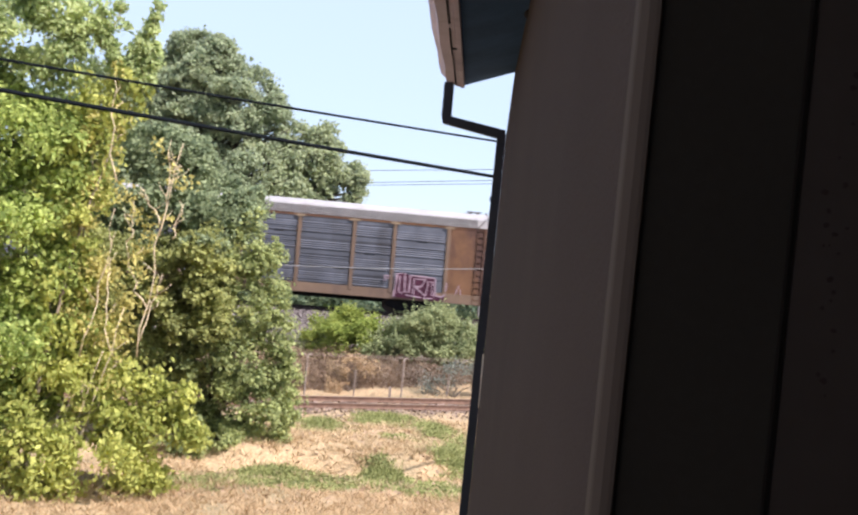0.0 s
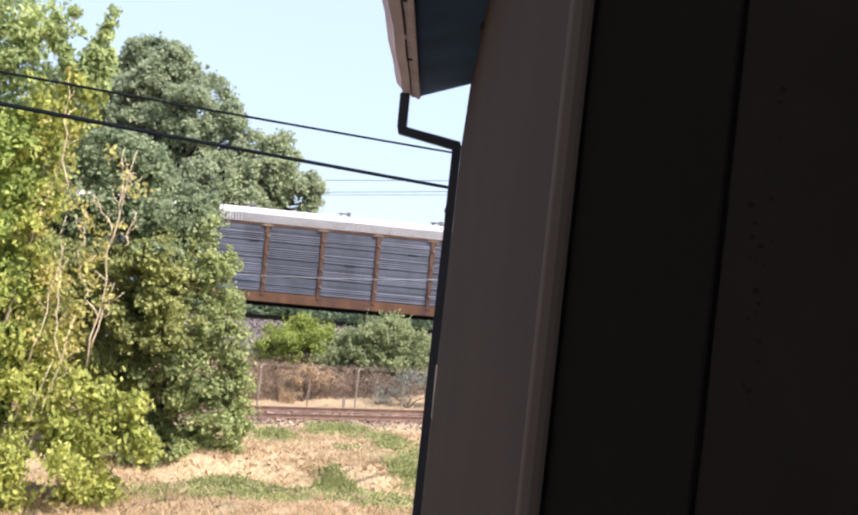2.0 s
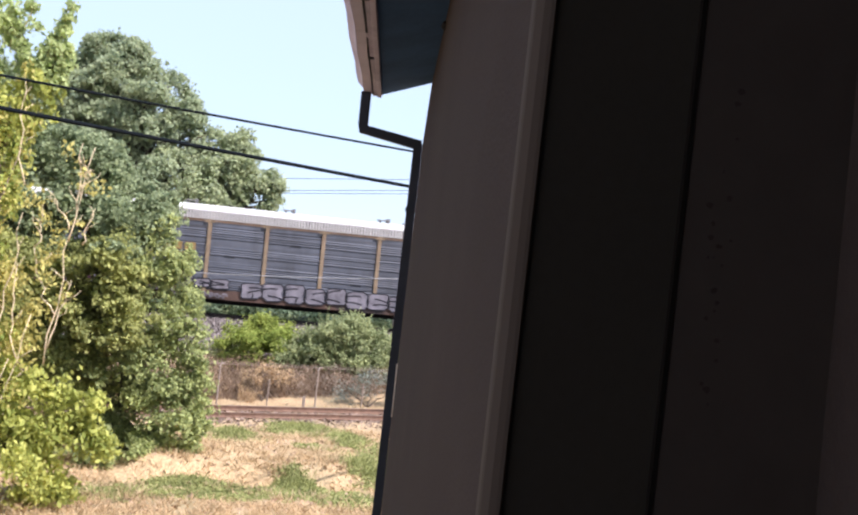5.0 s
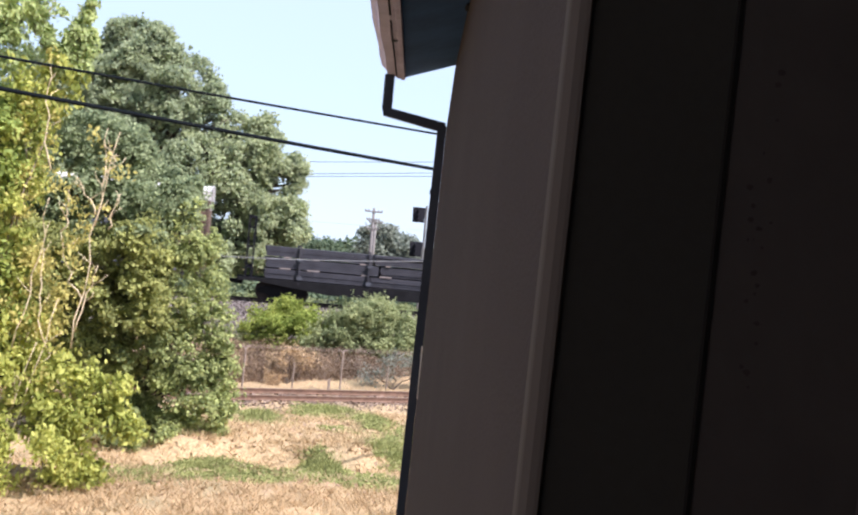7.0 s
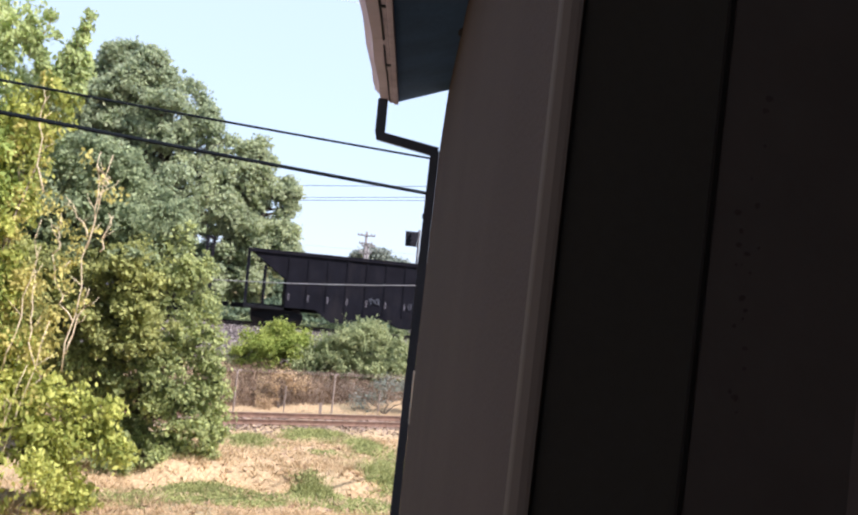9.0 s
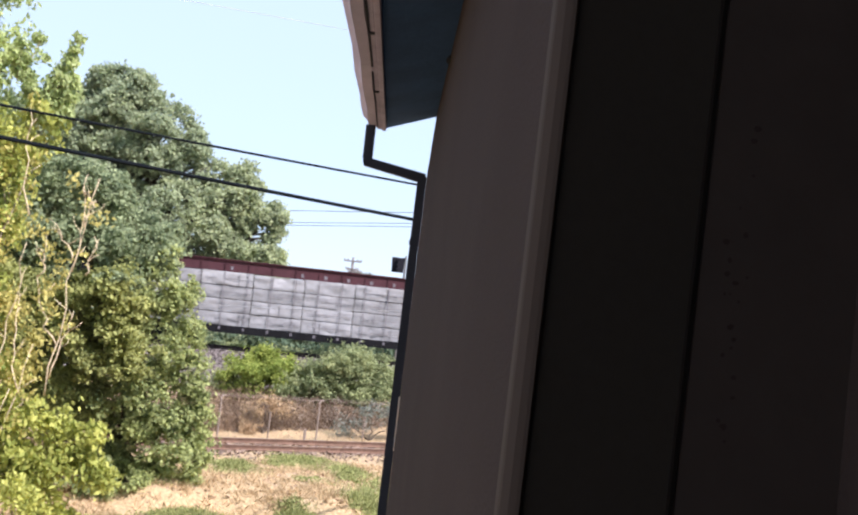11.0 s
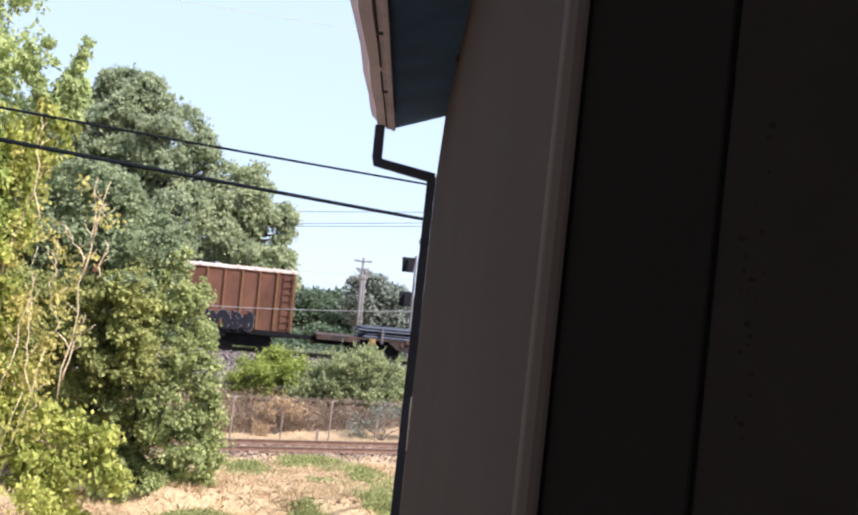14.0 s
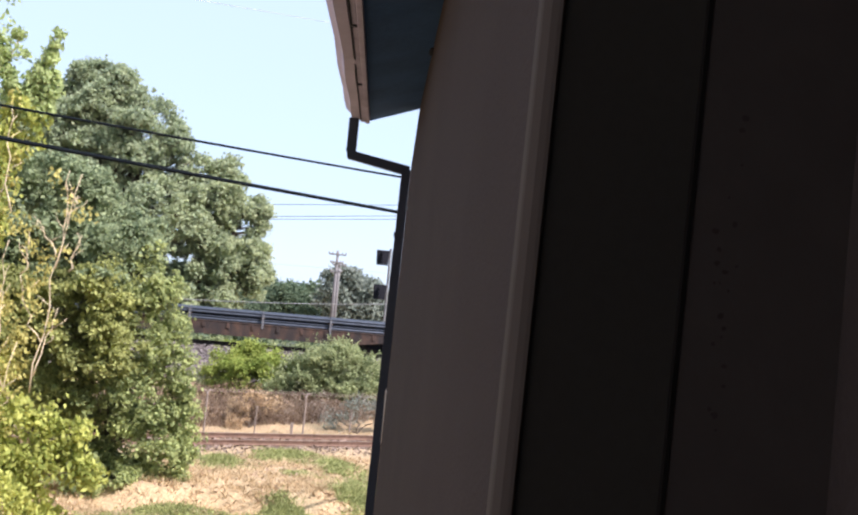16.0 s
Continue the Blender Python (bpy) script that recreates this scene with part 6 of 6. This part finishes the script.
def bulkhead_flat(u, L):
    car = thing("railcar", "dark bulkhead flatcar loaded with stacked grey steel plates", "railcar", "cars of the freight train")
    CARS.append((car, u))
    part("deck", boxes((0, L, -1.5, 1.5, 0.95, 1.12), bevel=0.01), M["under"], car)
    bm = bmesh.new()
    prism(bm, [(1.0, 0.96), (L - 1.0, 0.96), (L - 4.5, 0.55), (4.5, 0.55)], -1.5, -1.38, "y")
    prism(bm, [(1.0, 0.96), (L - 1.0, 0.96), (L - 4.5, 0.55), (4.5, 0.55)], 1.38, 1.5, "y")
    part("side_sill", bm, M["under"], car)
    for x in (0.35, L - 0.75):
        bh = part("bulkhead", boxes((x, x + 0.10, -1.45, 1.45, 1.12, 4.2), (x + 0.3, x + 0.4, -1.45, -1.3, 1.12, 4.2), (x + 0.3, x + 0.4, 1.3, 1.45, 1.12, 4.2)), M["hopper"], car, "tall steel end bulkhead")
        for z in (1.6, 2.6, 3.6, 4.12):
            for yb in (-1.45, 1.36):
                part("brace", boxes((x + 0.1, x + 0.3, yb, yb + 0.09, z, z + 0.08)), M["hopper"], bh)
    g = np.random.default_rng(81)
    for r in range(3):
        z = 1.16 + r * 0.56
        x = 1.3
        while x < (L - 1.6 if r < 2 else 14.0):
            n = min(g.uniform(4.6, 6.2), (L - 1.0 if r < 2 else 14.4) - x)
            dy = g.uniform(-0.05, 0.05)
            for q in range(4):
                part("steel_plate", boxes((x + g.uniform(0, 0.08), x + n - 0.06, -1.30 + dy + g.uniform(-0.05, 0.03), 1.30 + dy, z + q * 0.125, z + q * 0.125 + 0.115)), M["steel_plate"], car)
            x += n
    for x in (2.2, 3.6, 6.1, 7.3, 9.6, 11.0, 13.2, 14.9, 16.3):
        for z in (1.71, 2.27):
            part("dunnage", boxes((x + g.uniform(-0.2, 0.2), x + g.uniform(0.3, 0.55), -1.37, -1.2, z - 0.05, z + 0.02)), M["stone"], car, "pale timber spacer")
    for x in (3.0, 6.5, 10.5, 13.6):
        part("stake", boxes((x, x + 0.08, -1.50, -1.42, 0.9, 2.90), (x, x + 0.08, 1.42, 1.50, 0.9, 2.90), (x + 0.01, x + 0.07, -1.42, 1.42, 2.84, 2.89)), M["steel_plate"], car, "side stake and tie-down")
        part("tie_down", boxes((x - 0.06, x + 0.2, -1.56, -1.521, 1.2, 1.38)), M["panel"], car)
        part("tie_down", boxes((x - 0.05, x + 0.18, -1.55, -1.521, 2.1, 2.22)), M["panel"], car)
    truck(car, 2.3)
    truck(car, L - 2.3)
    couplers(car, L)


def hopper(u, L):
    car = thing("railcar", "black open-top hopper car with sloping ends and side ribs", "railcar", "cars of the freight train")
    CARS.append((car, u))
    H = 3.75
    bm = bmesh.new()
    prism(bm, [(0.05, H), (L - 0.05, H), (L - 2.0, 2.35), (L - 2.0, 0.98), (L - 3.6, 0.98), (L - 4.6, 0.40), (7.9, 0.40), (7.1, 0.80), (6.0, 0.80), (5.2, 0.40), (4.4, 0.40), (3.6, 0.98), (2.0, 0.98), (2.0, 2.35)], -1.46, 1.46, "y")
    part("body", bm, M["hopper"], car, "black riveted hopper body")
    part("top_chord", boxes((0, L, -1.54, -1.44, H - 0.12, H + 0.05), (0, L, 1.44, 1.54, H - 0.12, H + 0.05), (0, 0.1, -1.44, 1.44, H - 0.12, H + 0.05), (L - 0.1, L, -1.44, 1.44, H - 0.12, H + 0.05)), M["hopper"], car)
    for i in range(10):
        x = 2.1 + i * (L - 4.2) / 9
        for y0 in (-1.50, 1.461):
            part("rib", boxes((x - 0.04, x + 0.04, y0, y0 + 0.039, 1.0, H - 0.12)), M["hopper"], car)
        part("tag", boxes((x + 0.06, x + 0.11, -1.475, -1.461, 1.35, 1.7)), M["strap"], car)
    for x0, x1 in ((0.0, 0.14), (L - 0.14, L)):
        for y0 in (-1.46, 1.32):
            part("end_post", boxes((x0, x1, y0, y0 + 0.14, 0.9, H - 0.12)), M["hopper"], car)
    for x0 in (0.9, L - 1.0):
        for y0 in (-1.4, 1.3):
            part("end_post", boxes((x0, x0 + 0.1, y0, y0 + 0.1, 0.9, 3.0)), M["hopper"], car)
    part("underframe", boxes((0, L, -0.4, 0.4, 0.75, 0.97), (0, 2.0, -1.46, 1.46, 0.82, 0.95), (L - 2.0, L, -1.46, 1.46, 0.82, 0.95)), M["under"], car)
    scrawl(car, 6.2, 6.8, 1.5, 1.85, -1.49, 1, "panel", "hopper", 13, "small faded white marks")
    scrawl(car, 8.2, 10.6, 1.4, 1.75, -1.49, 5, "steel_plate", "hopper", 14, "small faded grey marks")
    truck(car, 1.7)
    truck(car, L - 1.7)
    couplers(car, L)


def crumpled(x0, x1, y0, y1, z0, z1, seed):
    """A box whose near face is a loose sheet with folds."""
    bm = bmesh.new()
    box(bm, x0, x1, y0 + 0.02, y1, z0, z1, bevel=0.02)
    nx, nz = 14, 7
    rows = []
    for j in range(nz + 1):
        row = []
        for i in range(nx + 1):
            x, z = x0 + (x1 - x0) * i / nx, z0 + (z1 - z0) * j / nz
            edge = min(i, nx - i, j, nz - j) > 0
            d = 0.05 * noise.noise((x * 1.6 + seed, z * 3.5, seed)) + 0.03 * noise.noise((x * 5 + z * 3, z * 6, seed))
            row.append(bm.verts.new((x, y0 - 0.012 + (d if edge else 0.012), z)))
        rows.append(row)
    for a, b in zip(rows, rows[1:]):
        for i in range(nx):
            bm.faces.new((a[i], a[i + 1], b[i + 1], b[i]))
    return bm


def centre_beam(u, L):
    car = thing("railcar", "oxide-red centre-beam flatcar loaded with white-wrapped lumber", "railcar", "cars of the freight train")
    CARS.append((car, u))
    part("deck", boxes((0, L, -1.45, 1.45, 0.92, 1.10), bevel=0.01), M["under"], car)
    bm = bmesh.new()
    prism(bm, [(1.2, 0.93), (L - 1.2, 0.93), (L - 4.0, 0.74), (4.0, 0.74)], -1.45, -1.3, "y")
    part("side_sill", bm, M["under"], car)
    part("centre_beam", boxes((0.3, L - 0.3, -0.10, 0.10, 1.10, 3.75)), M["oxide"], car)
    part("top_chord", boxes((0.0, L, -0.95, 0.95, 4.27, 4.35), (0.0, L, -0.93, -0.86, 3.78, 4.27), (0, L, 0.86, 0.93, 3.78, 4.27), bevel=0.008), M["oxide"], car, "oxide-red top beam")
    for x in (0.0, L - 0.22):
        part("end_bulkhead", boxes((x, x + 0.22, -1.42, 1.42, 1.10, 4.26), bevel=0.01), M["oxide"], car)
    part("top_flange", boxes((-0.05, L + 0.05, -1.02, 1.02, 4.351, 4.40)), M["oxide"], car)
    for i in range(16):
        x = 0.6 + i * 1.18
        part("gusset", boxes((x - 0.03, x + 0.03, -0.98, -0.931, 3.8, 4.24)), M["oxide"], car)
        if i % 3 == 0 or i in (7, 8, 10):
            part("lettering_bar", boxes((x + 0.25, x + 0.38, -0.94, -0.931, 3.88, 4.06)), M["strap"], car)
    g = np.random.default_rng(91)
    cols = 7
    w = (L - 0.9) / cols
    for c in range(cols):
        for r in range(4):
            z = 1.12 + r * 0.662
            for y0, y1 in ((-1.36, -0.14), (0.14, 1.36)):
                x = 0.45 + c * w
                top = z + 0.628 + (g.uniform(-0.02, 0.08) if r == 3 else 0)
                p = part("lumber_pack", crumpled(x + 0.02, x + w - 0.02, y0 + g.uniform(-0.02, 0.02), y1, z, top, g.uniform(0, 50)), M["wrap"], car, "white-wrapped lumber pack", True)
                if y0 < 0 and g.uniform() < 0.7:
                    f = g.uniform(0.2, 0.8)
                    part("strap", boxes((x + w * f - 0.012, x + w * f + 0.012, y0 - 0.062, y0 - 0.052, z + 0.02, z + 0.60)), M["strap"], p)
                if y0 < 0 and g.uniform() < 0.6:
                    a = g.uniform(0.05, 0.4) * w
                    part("strap", boxes((x + a, x + w - 0.03, y0 - 0.06, y0 - 0.052, z + 0.30, z + 0.322)), M["strap"], p)
    for i in range(16):
        x = 0.6 + i * 1.18
        part("cable", boxes((x - 0.017, x + 0.017, -1.44, -1.43, 1.0, 3.78), (x - 0.05, x + 0.05, -1.47, -1.40, 0.9, 1.04)), M["strap"], car)
    truck(car, 2.2)
    truck(car, L - 2.2)
    couplers(car, L)


def boxcar(u, L):
    car = thing("railcar", "rusty orange boxcar with ribbed sides and a slate-grey door", "railcar", "cars of the freight train")
    CARS.append((car, u))
    part("body", boxes((0, L, -1.45, 1.45, 1.05, 4.0), bevel=0.015), M["box_orange"], car, "rusty orange boxcar body")
    bm = bmesh.new()
    prism(bm, [(-1.52, 3.98), (-1.52, 4.03), (-0.75, 4.14), (0, 4.18), (0.75, 4.14), (1.52, 4.03), (1.52, 3.98)], -0.08, L + 0.08)
    roof = part("roof", bm, M["box_roof"], car, "faded peeling boxcar roof")
    for i in range(17):
        x = 0.15 + i * (L - 0.3) / 16
        bm = bmesh.new()
        prism(bm, [(-1.53, 4.0), (-1.53, 4.07), (-0.75, 4.19), (0, 4.23), (0.75, 4.19), (1.53, 4.07), (1.53, 4.0)], x - 0.05, x + 0.05)
        part("seam", bm, M["box_roof"], roof)
    for i, x in enumerate([0.06 + k * 0.86 for k in range(7)] + [9.85 + k * 0.86 for k in range(7)]):
        part("rib", boxes((x - 0.042, x + 0.042, -1.55, -1.452, 1.08, 3.97), bevel=0.012), M["box_rib" if i != 6 else "box_orange"], car)
        part("rib", boxes((x - 0.06, x + 0.06, 1.452, 1.55, 1.08, 3.97), bevel=0.012), M["box_orange"], car)
    door = part("door", boxes((6.15, 9.45, -1.535, -1.452, 1.12, 3.92), bevel=0.012), M["door_grey"], car, "slate-grey plug door")
    part("door_rib", boxes(*[(6.3, 9.3, -1.56, -1.536, z, z + 0.05) for z in (1.7, 2.3, 2.9, 3.5)]), M["door_grey"], door)
    part("side_sill", boxes((0, L, -1.50, -1.40, 0.82, 1.06), (3.2, L - 3.2, -1.46, -1.40, 0.6, 0.82)), M["under"], car)
    part("underframe", boxes((0, L, -0.5, 0.5, 0.72, 1.04)), M["under"], car)
    # plain lettering bars, two slanted rows
    for x, w, z, h in ((1.3, 0.5, 3.25, 0.34), (1.95, 0.42, 3.25, 0.34), (2.55, 0.16, 3.25, 0.44), (2.85, 0.5, 3.2, 0.5), (3.35, 0.55, 2.58, 0.3), (4.1, 0.5, 2.58, 0.3), (4.85, 0.22, 2.55, 0.3), (5.2, 0.5, 2.55, 0.3)):
        bm = bmesh.new()
        prism(bm, [(x, z), (x + w, z), (x + w + h * 0.3, z + h), (x + h * 0.3, z + h)], -1.565, -1.553, "y")
        part("lettering_bar", bm, M["black_paint"], car, "slanted dark lettering bar")
    for q in ((0.3, 0.62, 2.7, 3.6), (1.1, 1.6, 2.4, 2.9), (10.2, 10.6, 1.2, 1.5), (2.0, 2.45, 1.9, 2.2), (3.8, 4.3, 3.0, 3.3)):
        part("patch", boxes((q[0], q[1], -1.458, -1.452, q[2], q[3])), M["rust_red"], car)
    scrawl(car, 2.6, 6.0, 0.95, 1.80, -1.56, 3, "lilac_paint", "black_paint", 15, "grey spray-painted marks with black edges", 1.3)
    scrawl(car, 2.7, 6.0, 1.0, 1.6, -1.60, 3, "black_paint", "door_grey", 25, "black spray-painted marks", 1.6)
    scrawl(car, 6.3, 9.4, 1.0, 1.8, -1.57, 4, "black_paint", "strap", 16, "dark spray-painted marks on the door", 1.6)
    scrawl(car, 9.5, 13.2, 0.95, 1.95, -1.56, 4, "black_paint", "white_paint", 17, "black and white spray-painted marks", 2.0)
    ladder("ladder", car, 0.16, -1.49, 1.1, 2.6, 0.40, "box_orange", 5)
    ladder("ladder", car, L - 0.55, -1.53, 1.1, 3.9, 0.42, "box_orange", 8)
    part("end_rib", boxes(*[(L + 0.002, L + 0.06, -1.3, 1.3, z, z + 0.14) for z in (1.4, 1.9, 2.4, 2.9, 3.4)]), M["box_orange"], car)
    truck(car, 2.2)
    truck(car, L - 2.2)
    couplers(car, L)


def pipe_flat(u, L):
    car = thing("railcar", "rusty flatcar loaded with long blue-grey pipes", "railcar", "cars of the freight train")
    CARS.append((car, u))
    part("deck", boxes((0, L, -1.42, 1.42, 1.02, 1.12), bevel=0.01), M["flat_rust"], car)
    bm = bmesh.new()
    prism(bm, [(3.6, 1.06), (L - 1.6, 1.06), (L - 2.0, 0.80), (L - 4.9, 0.44), (5.2, 0.44), (4.2, 0.62)], -1.42, -1.32, "y")
    prism(bm, [(3.6, 1.06), (L - 1.6, 1.06), (L - 2.0, 0.80), (L - 4.9, 0.44), (5.2, 0.44), (4.2, 0.62)], 1.32, 1.42, "y")
    sill = part("side_sill", bm, M["flat_rust"], car, "rust-stained orange fish-belly side sill")
    for q in range(9):
        xq = 6.4 + q * 0.2 + (0.12 if q > 3 else 0)
        part("lettering_bar", boxes((xq, xq + 0.13, -1.43, -1.421, 0.72, 0.93)), M["white_paint"], sill, "pale lettering bar")
    part("end_sill", boxes((0.02, 2.2, -1.44, -1.36, 0.86, 1.1)), M["flat_rust"], car)
    part("end_sill", boxes((L - 2.2, L - 0.02, -1.44, -1.36, 0.86, 1.1)), M["flat_rust"], car)
    part("centre_sill", boxes((0, L, -0.35, 0.35, 0.6, 1.0)), M["under"], car)
    part("brake_box", boxes((2.68, 3.0, -1.55, -1.43, 0.8, 1.12), bevel=0.015), M["yellow"], car, "small yellow box on the side sill")
    part("brake_box", boxes((4.55, 4.8, -1.52, -1.43, 0.98, 1.2), bevel=0.01), M["sill_dark"], car)
    g = np.random.default_rng(99)
    for r in range(4):
        for k in range(17 - r % 2):
            bm = bmesh.new()
            y = -1.24 + (r % 2) * 0.07 + k * 0.153 + g.uniform(-0.006, 0.006)
            z = 1.19 + r * 0.135 + (0.05 if r > 1 else 0)
            cyl(bm, (2.15 + g.uniform(-0.1, 0.5), y, z), (L - 0.9 + g.uniform(-0.6, 0.2), y, z), 0.064, 8)
            part("pipe", bm, M["pipe"], car, smooth=False)
    for x in (3.3, 6.4, 9.6, 13.4, 17.0, 20.4, 23.4):
        part("stake", boxes((x, x + 0.08, -1.46, -1.38, 0.9, 1.66), (x, x + 0.08, 1.38, 1.46, 0.9, 1.66), (x + 0.01, x + 0.07, -1.40, 1.40, 1.72, 1.735)), M["grey_metal"], car)
        part("bolster", boxes((x - 0.06, x + 0.13, -1.36, 1.36, 1.40, 1.435)), M["tie"], car)
    for k in range(17):
        x = 4.3 + k * 1.22
        part("stake_pocket", boxes((x, x + 0.16, -1.47, -1.421, 0.78, 1.04), bevel=0.01), M["flat_rust" if k % 3 else "sill_dark"], car)
    truck(car, 3.0)
    truck(car, L - 2.7)
    couplers(car, L)


make_train()


# ---- what moves: the train rolls to the left along the main track, slowing a little ----
def travelled(t):
    return 9.75 * t - 0.0175 * t * t


def motions():
    for car, u in CARS:
        walk(car, [(t, pose(u - travelled(t), MAIN_Y, RAIL_Z)) for t in range(17)])
    steps = [i / 15 for i in range(241)]
    for w, x in WHEELSETS:
        walk(w, [(t, pose(x, 0, WHEEL_R, 0, -math.degrees(travelled(t) / WHEEL_R), 0)) for t in steps])


motions()
